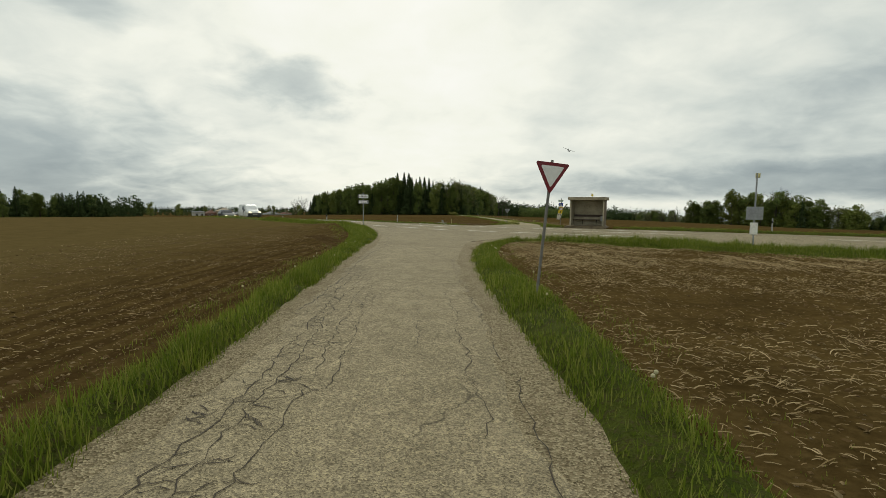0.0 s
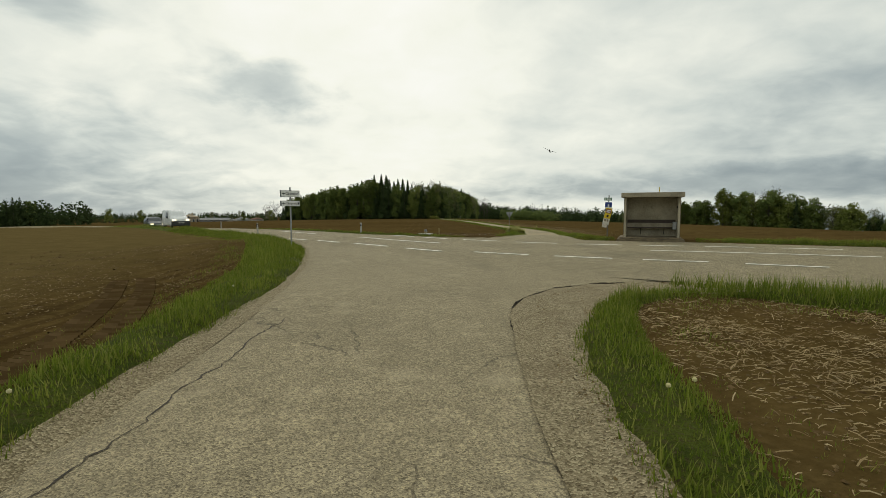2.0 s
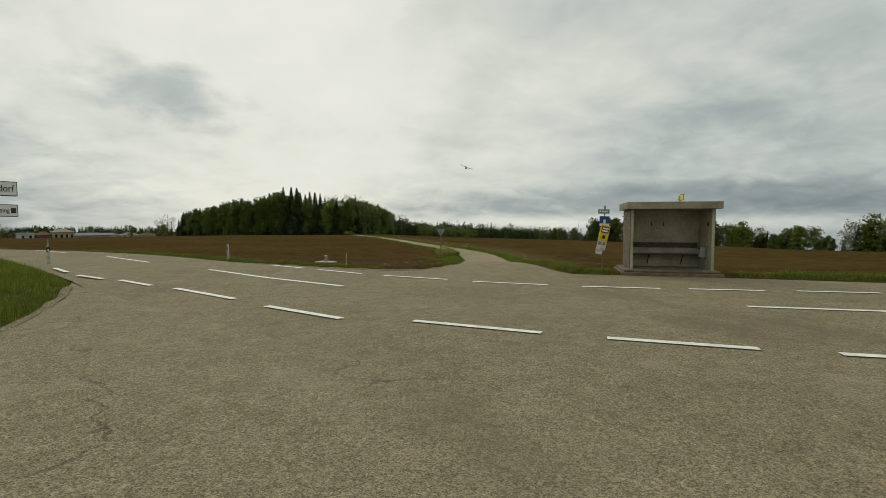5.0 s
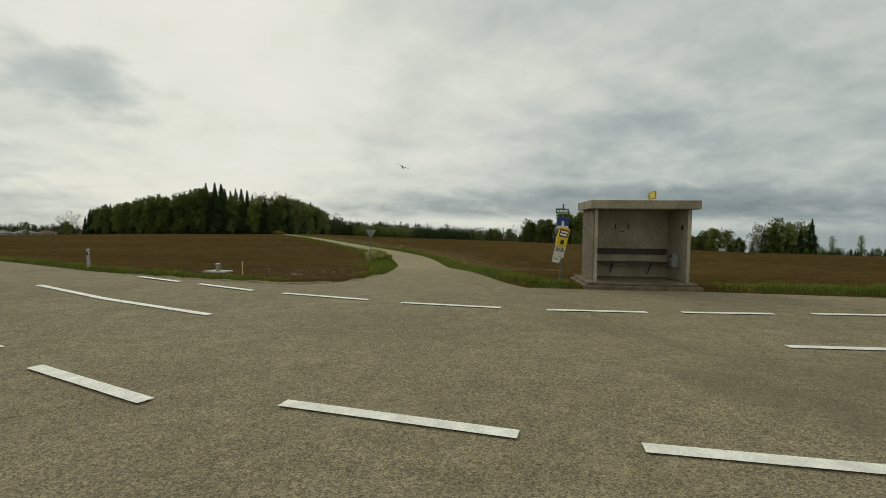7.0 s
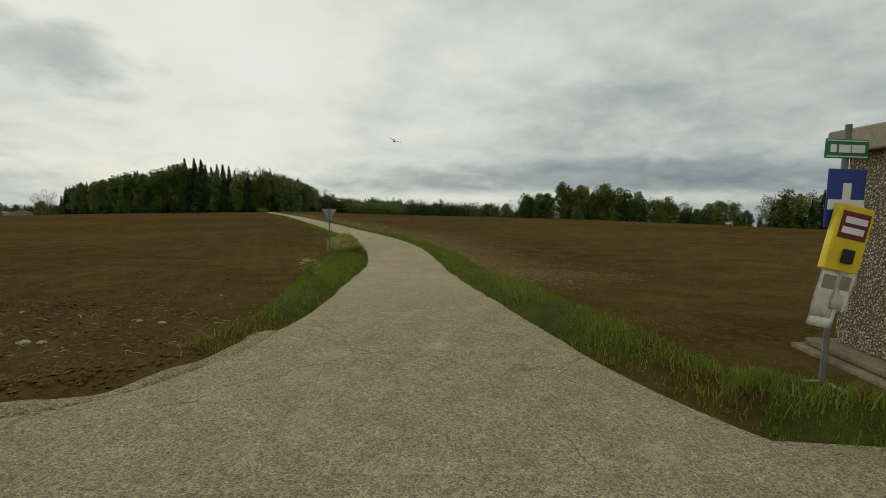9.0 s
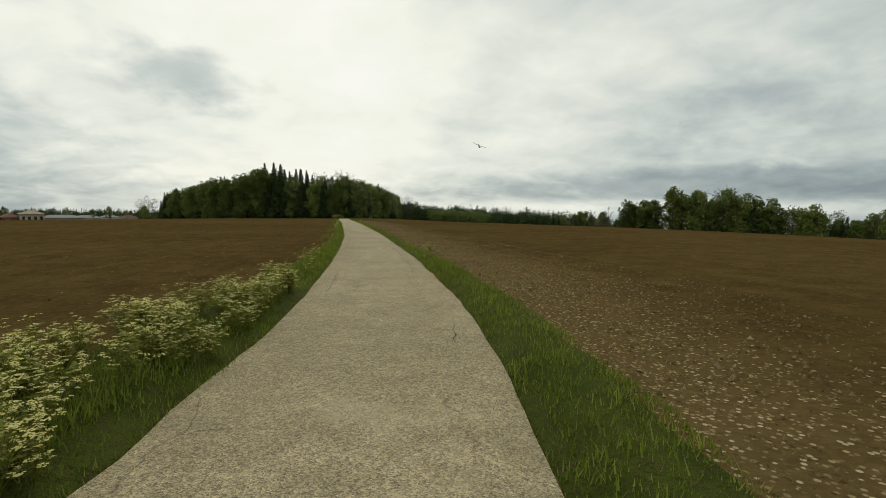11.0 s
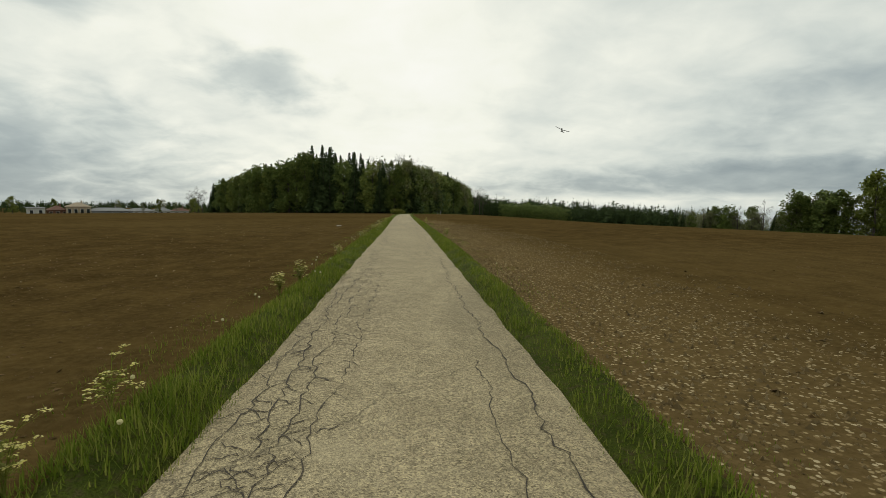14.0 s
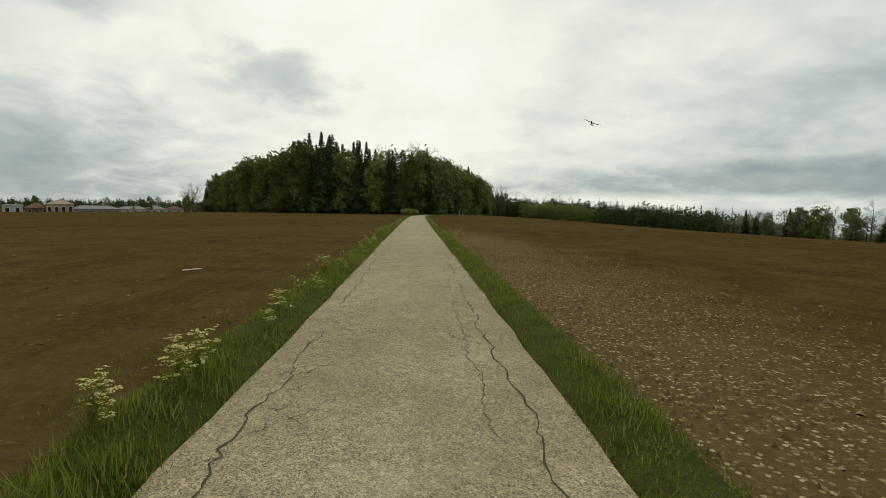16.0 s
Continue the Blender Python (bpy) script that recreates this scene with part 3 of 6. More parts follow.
def resample(line, n):
    p = np.array(line, float)
    s = np.concatenate([[0], np.cumsum(np.hypot(*np.diff(p, axis=0).T))])
    u = np.linspace(0, s[-1], n)
    return np.stack([np.interp(u, s, p[:, 0]), np.interp(u, s, p[:, 1])], -1)


def ribbon(name, left, right, n, across, lift, material, label, cat, ragged=0.06, sink=(0, 0), drop=0.015):
    """A road between two edges, crowned, its rim let into the ground."""
    L, R = resample(left, n), resample(right, n)
    u = np.linspace(0, 1, across)
    wig = np.array([[noise.noise((0.9 * p[0], 0.9 * p[1], 3.0)) + 0.5 * noise.noise((3.1 * p[0], 3.1 * p[1], 7.0)) for p in E] for E in (L, R)])
    d = (R - L) / np.maximum(np.hypot(*(R - L).T), 1e-6)[:, None]
    L, R = L - d * ragged * wig[0][:, None], R + d * ragged * wig[1][:, None]
    P = L[:, None] + (R - L)[:, None] * u[None, :, None]
    Z = lie(P[..., 0], P[..., 1]) + lift + 0.03 * (1 - (2 * u - 1) ** 4)[None]
    Z[:, 0] -= drop
    Z[:, -1] -= drop
    run = np.arange(n)[:, None] * (sum(math.dist(a, b) for a, b in zip(left, left[1:])) / n)
    Z -= 0.045 * (1 - smooth01(run, 0, 5)) * sink[0] + 0.045 * smooth01(run, run[-1] - 6, run[-1]) * sink[1]
    V = np.concatenate([P, Z[..., None]], -1).reshape(-1, 3)
    ii = np.arange(n * across).reshape(n, across)
    F = np.stack([ii[:-1, :-1], ii[:-1, 1:], ii[1:, 1:], ii[1:, :-1]], -1).reshape(-1, 4)
    ob = mesh_ob(name, V, F, material, smooth=True)
    return tagged(ob, label, cat, kind="structure")


ribbon("road_lane", LANE_L, LANE_R, 260, 13, -0.03, M_ACCESS, "cracked pale asphalt farm lane running to the junction", "road", 0.06, (0, 1))
ribbon("road_side", SIDE_L, SIDE_R, 700, 13, -0.03, M_LANE, "narrow pale cracked asphalt lane between the fields", "road", 0.06, (1, 0))
ribbon("road_main", MAIN_N, MAIN_F, 520, 9, -0.035, M_MAIN, "grey asphalt country road with dashed white lines", "road", 0.02, drop=0.02)

# ---- cracks in the side lane ----
def lane_x(line, y):
    return float(np.interp(y, [p[1] for p in line], [p[0] for p in line]))


def crack_line(pts, width, rnd, V, F, left=SIDE_L, right=SIDE_R):
    """A ragged dark seam through (across, y) points, lying on a crowned lane."""
    first = len(V)
    for i, (u, y) in enumerate(pts):
        mid, half = (lane_x(left, y) + lane_x(right, y)) / 2, (lane_x(right, y) - lane_x(left, y)) / 2
        (ua, ya), (ub, yb) = pts[max(i - 1, 0)], pts[min(i + 1, len(pts) - 1)]
        d = Vector((ub - ua, yb - ya)).normalized()
        w = width * rnd.uniform(0.35, 1.25) * (0.25 if i in (0, len(pts) - 1) else 1.0)
        for sgn in (-1, 1):
            uu, yy = u - d.y * w * sgn, y + d.x * w * sgn
            V.append((mid + uu, yy, float(lie(mid + uu, yy)) - 0.03 + 0.03 * (1 - (uu / half) ** 4) + 0.006))
    F += [(k, k + 1, k + 3, k + 2) for k in range(first, len(V) - 2, 2)]


def long_crack(u0, y0, y1, width, seed, V, F, left=SIDE_L, right=SIDE_R):
    rnd = random.Random(seed)
    pts, y = [], y0
    while y < y1:
        u = u0 + 0.16 * noise.noise((0.17 * y, seed, 0.0)) + 0.10 * noise.noise((1.3 * y, seed, 4.0)) + rnd.uniform(-0.036, 0.036)
        gap = noise.noise((0.23 * y, seed, 9.0)) < -0.34
        if gap and len(pts) > 2:
            crack_line(pts, width, rnd, V, F, left, right)
        if gap:
            pts = []
        else:
            pts.append((u, y))
        y += rnd.uniform(0.05, 0.17)
    if len(pts) > 2:
        crack_line(pts, width, rnd, V, F, left, right)


V, F = [], []
for u0, y0, y1, width, seed in ((1.0, 58, 160, 0.013, 1.3), (0.72, 88, 101, 0.008, 2.6), (0.74, 111, 136, 0.007, 3.1), (1.30, 70, 80, 0.009, 4.7), (-1.02, 62, 160, 0.013, 5.2), (-0.84, 70, 84, 0.010, 6.4), (-0.82, 93, 121, 0.010, 7.9), (-0.62, 72, 80, 0.008, 8.8), (-0.60, 94, 108, 0.008, 9.5), (-1.20, 72, 84, 0.009, 10.1), (-1.22, 93, 107, 0.010, 11.7), (-0.45, 71, 77, 0.006, 12.2)):
    long_crack(u0, y0, y1, width * 0.55, seed, V, F)
rnd = random.Random(31)
for y0, y1, n in ((71, 84, 190), (93, 108, 290), (120, 131, 40)):
    for k in range(n):
        y, u = rnd.uniform(y0, y1), rnd.choice((-1.2, -1.02, -0.84, -0.62))
        e, steps = (u + rnd.choice((-0.2, 0.2, 0.22)), y + rnd.uniform(-0.25, 0.25)), 5
        crack_line([(u + (e[0] - u) * i / steps + rnd.uniform(-0.02, 0.02), y + (e[1] - y) * i / steps + rnd.uniform(-0.03, 0.03)) for i in range(steps + 1)], 0.0052, rnd, V, F)
tagged(mesh_ob("lane_cracks", V, F, M_CRUMB), "dark winding cracks in the pale asphalt lane", "cracks", kind="stuff")

# the access lane: a net of cracks in the west wheel track, single ones elsewhere, a crumbled seam at both rims
V, F = [], []
for u0, y0, y1, width, seed in ((-1.22, -1, 20, 0.014, 21.3), (-1.02, -1, 12.5, 0.009, 22.6), (-0.80, 1, 11.5, 0.008, 23.1), (-0.58, 2, 10, 0.007, 24.7), (-0.36, 3.5, 9.5, 0.006, 25.2), (0.42, 5, 9, 0.006, 26.4), (0.95, 3, 8.5, 0.007, 27.9), (1.27, -1, 14, 0.008, 28.8)):
    long_crack(u0, y0, y1, width * 0.62, seed, V, F, LANE_L, LANE_R)
rnd = random.Random(37)
for k in range(260):
    y = -1 + 13 * rnd.random()
    u = rnd.choice((-1.22, -1.02, -0.80, -0.58) if y < 9.5 else (-1.22, -1.02))
    e, steps = (u + rnd.choice((-0.2, 0.21, 0.23)), y + rnd.uniform(-0.22, 0.22)), 5
    crack_line([(u + (e[0] - u) * i / steps + rnd.uniform(-0.02, 0.02), y + (e[1] - y) * i / steps + rnd.uniform(-0.03, 0.03)) for i in range(steps + 1)], 0.0045, rnd, V, F, LANE_L, LANE_R)
tagged(mesh_ob("access_lane_cracks", V, F, M_CRUMB), "net of dark cracks in the old farm lane", "cracks", kind="stuff")


def broken_seam(name, line, widths, seed, label):
    """A low ragged ridge of broken dark asphalt along a line; widths are for its start, bends and end."""
    p = resample(line, int(sum(math.dist(a, b) for a, b in zip(line, line[1:])) / 0.03))
    d = np.gradient(p, axis=0)
    nrm = np.stack([-d[:, 1], d[:, 0]], -1) / np.hypot(*d.T)[:, None]
    w = np.interp(np.linspace(0, 1, len(p)), np.linspace(0, 1, len(widths)), widths)
    rnd, V = random.Random(seed), []
    for (x, y), (a, b), wide in zip(p, nrm, w):
        wide *= 0.35 + 1.5 * abs(noise.noise((1.9 * x, 1.9 * y, 1.0))) + 0.5 * abs(noise.noise((9 * x, 9 * y, 2.0)))
        sway = 0.05 * noise.noise((1.4 * x, 1.4 * y, 3.0)) + 0.02 * noise.noise((6 * x, 6 * y, 5.0))
        for off, dz in ((sway - wide * rnd.uniform(0.5, 1.4), -0.06), (sway + wide * rnd.uniform(-0.3, 0.3), -0.034 + 0.022 * rnd.random()), (sway + wide * rnd.uniform(0.5, 1.4), -0.06)):
            V.append((x + a * off, y + b * off, float(lie(x, y)) + dz))
    F = [f for i in range(0, len(V) - 3, 3) for f in ((i, i + 1, i + 4, i + 3), (i + 1, i + 2, i + 5, i + 4))]
    tagged(mesh_ob(name, V, F, M_CRUMB), label, "road edge", kind="stuff")


broken_seam("corner_seam", LANE_R[8:] + [(7.3, 21.6), (9.8, 20.15), (12.5, 18.3)], (0.008, 0.022, 0.036, 0.042, 0.028, 0.02, 0.018, 0.018), 8, "dark broken asphalt edge round the junction corner")

# ---- verges: turf strips, gravel rims and blades of grass ----


def offset_line(edge, widths, side):
    """The line beside edge at the widths given; side +1 is to the left of its direction."""
    p = np.array(edge, float)
    d = np.gradient(p, axis=0)
    d /= np.hypot(*d.T)[:, None]
    return p + np.stack([-d[:, 1], d[:, 0]], -1) * side * np.array(widths, float)[:, None]


def strip(name, edge, w0, w1, side, n, lift, material, label, cat, hump=0.0, ragged=0.12, inner=0.03, base=land):
    """A strip from w0 to w1 beside an edge, following the land."""
    A, B = resample(offset_line(edge, w0, side), n), resample(offset_line(edge, w1, side), n)
    u = np.linspace(0, 1, 6)
    for E, k in ((A, 0.35), (B, 1.0)):
        for p in E:
            p += ragged * k * np.array([noise.noise((1.3 * p[0], 1.3 * p[1], 9.0)), noise.noise((1.3 * p[0], 1.3 * p[1], 19.0))])
    P = A[:, None] + (B - A)[:, None] * u[None, :, None]
    Z = base(P[..., 0], P[..., 1]) + lift + hump * np.sin(np.pi * u)[None]
    Z += 0.02 * np.sin(5 * P[..., 0] + 3 * P[..., 1]) * np.sin(4 * P[..., 1] - 2 * P[..., 0])
    ends = np.minimum(np.arange(n), n - 1 - np.arange(n))
    Z -= (0.16 * (1 - smooth01(ends, 0, 4)))[:, None]
    Z[:, 0] -= inner
    Z[:, -1] -= lift + 0.05
    ii = np.arange(n * 6).reshape(n, 6)
    F = np.stack([ii[:-1, :-1], ii[:-1, 1:], ii[1:, 1:], ii[1:, :-1]], -1).reshape(-1, 4)
    if side > 0:
        F = F[:, ::-1]
    ob = mesh_ob(name, np.concatenate([P, Z[..., None]], -1).reshape(-1, 3), F, material, smooth=True)
    return tagged(ob, label, cat, kind="structure"), A, B


def blades(A, B, density, tall, rng, hump, lift, lean=0.85):
    """Grass blades between two lines; returns vertices and faces."""
    seg = np.hypot(*np.diff((A + B) / 2, axis=0).T)
    wid = np.hypot(*((B - A)[:-1]).T)
    area = seg * wid
    n = int(area.sum() * density)
    i = rng.choice(len(seg), n, p=area / area.sum())
    u, v = rng.random(n), rng.random(n)
    a = A[i] + (A[i + 1] - A[i]) * v[:, None]
    b = B[i] + (B[i + 1] - B[i]) * v[:, None]
    p = a + (b - a) * u[:, None]
    clump = np.array([noise.noise((1.1 * x, 1.1 * y, 2.0)) + 0.6 * noise.noise((3.3 * x, 3.3 * y, 5.0)) for x, y in p])
    slow = np.array([noise.noise((0.16 * x, 0.16 * y, 8.0)) for x, y in p])
    keep = clump + 0.3 * rng.standard_normal(n) > -0.62
    p, u, clump, slow = p[keep], u[keep], clump[keep], slow[keep]
    n = len(p)
    h = tall * (0.62 + 0.9 * clump + 0.8 * slow + 0.3 * rng.standard_normal(n)).clip(0.34, 1.6) * (0.5 + 0.5 * np.sin(np.pi * u))
    z = land(p[:, 0], p[:, 1]) + lift + hump * np.sin(np.pi * u) - 0.02
    ang = rng.random(n) * 2 * np.pi
    d = np.stack([np.cos(ang), np.sin(ang)], -1)
    s = np.stack([-d[:, 1], d[:, 0]], -1)
    w = (0.005 + 0.007 * rng.random(n)) * (0.6 + tall)
    bend = h * lean * rng.random(n)
    V = np.empty((n, 3, 3))
    V[:, 0, :2], V[:, 0, 2] = p - s * w[:, None], z
    V[:, 1, :2], V[:, 1, 2] = p + s * w[:, None], z
    V[:, 2, :2], V[:, 2, 2] = p + d * bend[:, None], z + h
    return V.reshape(-1, 3)


def blade_ob(name, chunks, label):
    V = np.concatenate(chunks)
    n = len(V) // 3
    me = bpy.data.meshes.new(name)
    me.vertices.add(len(V))
    me.vertices.foreach_set("co", V.astype(np.float32).ravel())
    me.loops.add(n * 3)
    me.loops.foreach_set("vertex_index", np.arange(n * 3, dtype=np.int32))
    me.polygons.add(n)
    me.polygons.foreach_set("loop_start", (np.arange(n) * 3).astype(np.int32))
    me.update(calc_edges=True)
    me.materials.append(M_GRASS)
    return tagged(new(name, me), label, "grass", kind="stuff")


rng = np.random.default_rng(3)


def lerp_w(line, pts):
    """Widths along a line from (y, width) pairs."""
    ys, ws = zip(*pts)
    return [float(np.interp(p[1], ys, ws)) for p in line]


def dense(line, step=1.0):
    return [tuple(p) for p in resample(line, max(2, int(sum(math.dist(a, b) for a, b in zip(line, line[1:])) / step)))]


VERGES = []
lane_l = dense(LANE_L[1:])
VERGES.append(("verge_lane_west", lane_l, lerp_w(lane_l, [(0, .12), (12, .12), (20, .2), (24, .04), (38, .02)]), lerp_w(lane_l, [(0, .75), (8, .8), (14, 1.0), (20, 1.3), (27, 1.7), (33, 2.3), (38, 2.3)]), 1, .04, .22))
lane_r = dense(LANE_R[1:])
VERGES.append(("verge_lane_east", lane_r, lerp_w(lane_r, [(0, .3), (5, .24), (8, .14), (12, .14), (15, .38), (18, .48), (19, .75), (20.4, 1.2), (23.6, 1.5)]), lerp_w(lane_r, [(0, 1.05), (5, 1.1), (8, 1.3), (14, 1.15), (19, 1.5), (20.4, 1.8), (23.6, 2.1)]), -1, .05, .20))
main_w = dense([p for p in MAIN_N if -62 <= p[0] <= -6.8])[::-1]
VERGES.append(("verge_main_west", main_w, [.1] * len(main_w), [2.4] * len(main_w), 1, .08, .24))
main_e = dense([p for p in MAIN_N if 5.0 <= p[0] <= 60])
VERGES.append(("verge_main_east", main_e, [max(.25, 1.25 - .1 * k) for k in range(len(main_e))], [min(3.2, 1.5 + 0.4 * k) for k in range(len(main_e))], -1, .10, .25))
far_w = dense([p for p in MAIN_F if -55 <= p[0] <= 1.8])
VERGES.append(("verge_far_west", far_w, [.05] * len(far_w), [.55] * len(far_w), 1, .03, .13))
far_e = dense([p for p in MAIN_F if 11.2 <= p[0] <= 72])
VERGES.append(("verge_far_east", far_e, [.2] * len(far_e), [1.3] * len(far_e), 1, .05, .16))
side_l = dense([p for p in SIDE_L if p[1] > 39.6 and p[0] > 4.0])
VERGES.append(("verge_side_west", side_l, lerp_w(side_l, [(40, .02), (50, -.07), (300, -.07)]), lerp_w(side_l, [(40, .5), (44, 1.0), (50, 1.5), (56, 1.9), (64, 1.2), (70, .85), (80, .78), (95, .7), (120, .75), (300, 1.0)]), 1, .04, .14))
side_r = dense([p for p in SIDE_R if p[1] > 36.8])
VERGES.append(("verge_side_east", side_r, lerp_w(side_r, [(38, .06), (50, -.07), (300, -.07)]), lerp_w(side_r, [(36, .5), (38, 1.0), (44, 1.3), (55, 1.15), (64, .85), (75, .58), (95, .55), (115, .72), (130, .62), (300, 1.0)]), -1, .05, .125))
shelter_edge = dense([(7.75, 36.9), (7.95, 36.35), (8.3, 35.95), (9.0, 35.75)], 0.25)
VERGES.append(("verge_shelter", shelter_edge, [.02] * len(shelter_edge), [1.25] * len(shelter_edge), 1, .04, .09))
chunks = []
for name, edge, w0, w1, side, hump, tall in VERGES:
    n = min(420, 2 * len(edge))
    strip(name, edge, w0, w1, side, n, 0.02, M_TURF, "grassy verge beside the asphalt", "verge", hump)
    A, B = resample(offset_line(edge, w0, side), n), resample(offset_line(edge, w1, side), n)
    far = np.minimum(np.hypot(A[:, 0] - 0, A[:, 1] - 12), polydist(A[:, 0], A[:, 1], [(0, 0), (0, 22), (10, 50), (12, 140)]))
    near = far < 26
    lo, hi = np.where(near)[0][[0, -1]] if near.any() else (0, 1)
    chunks.append(blades(A[lo:hi + 1], B[lo:hi + 1], 950, tall, rng, hump, 0.02))
    fr = resample(offset_line(edge, [w + 0.85 for w in w1], side), n)
    chunks.append(blades(B[lo:hi + 1], fr[lo:hi + 1], 210, tall * 0.4, rng, 0.0, 0.0))
    for a, b in ((0, lo + 1), (hi, n)):
        if b - a > 2:
            chunks.append(blades(A[a:b], B[a:b], 60, tall * 1.1, rng, hump, 0.02))
blade_ob("verge_grass", chunks, "green spring grass blades on the road verges")

# crumbled rims of the lanes
corner_r = dense(LANE_R[1:] + [(7.3, 21.7), (9.8, 20.25)])
for name, edge, w, side in (("rim_lane_west", lane_l, lerp_w(lane_l, [(0, .28), (12, .32), (20, .4), (23, .12), (38, .08)]), 1), ("rim_lane_east", corner_r, [float(np.interp(k, (0, 12, 17, 21, 26, 31), (.3, .45, .85, 1.55, 1.4, .7))) for k in range(len(corner_r))], -1)):
    strip(name, edge, [-.35 if k < 13 else (-.10 if "west" in name else -.03) for k in range(len(edge))], w, side, 2 * len(edge), -0.03, M_GRAVEL, "crumbled gravel rim of the lane", "road edge", 0.004, 0.07, 0.0, lambda x, y: np.maximum(lie(x, y), land(x, y) + 0.062))
# dusty grit and trampled soil where the field meets the junction
corner = dense([(-3.0, 43.0), (-0.9, 41.0), (1.8, 39.0), (3.2, 38.75), (4.2, 39.5), (5.0, 40.8)], 0.4)
strip("rim_corner", corner, [-.16] * len(corner), [.12] * len(corner), 1, 3 * len(corner), -0.03, M_GRAVEL, "gritty rim of the junction", "road edge", 0.004, 0.16, 0.05, lambda x, y: np.maximum(lie(x, y), land(x, y) + 0.062))
strip("meadow_east", [(84, 262), (110, 218), (140, 180), (166, 150), (206, 108)], [0] * 5, [16] * 5, 1, 60, 0.25, M_TURF, "green meadow strip along the field foot", "meadow", 0.0, 0.5)

# ---- trees ----
def spruce_parts(seed, height, spread):
    """Trunk and crown meshes of one spruce: ragged whorls of short hanging sprays round a tapering crown."""
    rnd = random.Random(seed)
    tr = bmesh.new()
    add_tube(tr, [(0, 0, -0.3), (0, 0, height * 0.5), (0.1, 0, height * 0.97)], [0.011 * height, 0.007 * height, 0.03], 7)
    V, F = [], []
    lobes = [(rnd.uniform(0, 6.283), rnd.uniform(0.1, 0.95), rnd.uniform(-0.4, 0.35)) for _ in range(16)]
    z = height * 0.08
    while z < height * 0.99:
        k = z / height
        reach = spread * min(1.0, 0.80 + k) * (1 - k) ** 0.95 * rnd.uniform(0.66, 1.2) + 0.08
        n = max(4, int(5 + 13 * (1 - k)))
        for i in range(n):
            a = 2 * math.pi * (i + rnd.random()) / n
            r = reach * rnd.uniform(0.55, 1.12)
            for la, lk, lf in lobes:
                r *= 1 + lf * max(0, math.cos(a - la)) * max(0, 1 - abs(k - lk) * 5)
            c, s_ = math.cos(a), math.sin(a)
            drop = r * rnd.uniform(0.2, 0.5) * (1 - k)
            for j in range(3):
                u = 0.34 + 0.66 * (j + rnd.random()) / 3
                side = rnd.choice((-1, 1))
                w = (0.28 + 0.55 * (1 - k)) * rnd.uniform(0.6, 1.3)
                l = (0.34 + 0.85 * (1 - k)) * rnd.uniform(0.6, 1.2)
                x, y, zz = c * r * u, s_ * r * u, z - drop * u * u + rnd.uniform(-0.2, 0.2)
                b = len(V)
                V += [(x - c * l * 0.4, y - s_ * l * 0.4, zz + 0.12), (x + c * l * 0.7, y + s_ * l * 0.7, zz - 0.10), (x - s_ * w * side, y + c * w * side, zz - rnd.uniform(0.3, 0.8) * l)]
                F.append((b, b + 1, b + 2))
        z += height * rnd.uniform(0.012, 0.019)
    return tr, V, F


def leafy_parts(seed, height, spread, leaves, size, low=0.22):
    """Trunk, limbs and an uneven crown of small leaves gathered in clumps round many twig ends."""
    rnd = random.Random(seed)
    tr = bmesh.new()
    add_tube(tr, [(0, 0, -0.3), (0.1, 0.05, height * 0.35), (0.15, -0.1, height * 0.7), (0.1, 0, height * 0.88)], [0.016 * height, 0.012 * height, 0.006 * height, 0.02], 7)
    ends = []
    for i in range(34):
        a, k = rnd.uniform(0, 6.283), low + (0.93 - low) * (i + rnd.random()) / 34
        env = math.sin(math.pi * min(1, 0.20 + 0.74 * k)) ** 0.7
        r = spread * rnd.uniform(0.35, 1.0) * env
        e = Vector((math.cos(a) * r, math.sin(a) * r, height * (k + rnd.uniform(0.0, 0.06))))
        if i % 2 == 0:
            add_tube(tr, [(0.1, 0, height * k * 0.85), tuple(e * 0.55 + Vector((0, 0, height * k * 0.42))), tuple(e)], [0.005 * height, 0.003 * height, 0.015], 5)
        ends.append((e, rnd.uniform(0.11, 0.24) * spread + 0.35))
    V, F = [], []
    for i in range(leaves):
        e, rad = ends[rnd.randrange(len(ends))]
        d = Vector((rnd.gauss(0, 1), rnd.gauss(0, 1), rnd.gauss(0, 0.8)))
        p = e + d.normalized() * rad * rnd.random() ** 0.4 * 1.6
        a = Vector((rnd.gauss(0, 1), rnd.gauss(0, 1), rnd.gauss(0, 1))).normalized()
        b = a.orthogonal().normalized()
        s = size * rnd.uniform(0.6, 1.5)
        k = len(V)
        V += [tuple(p - a * s), tuple(p + a * s - b * s * 0.3), tuple(p + b * s * 1.1)]
        F.append((k, k + 1, k + 2))
    return tr, V, F


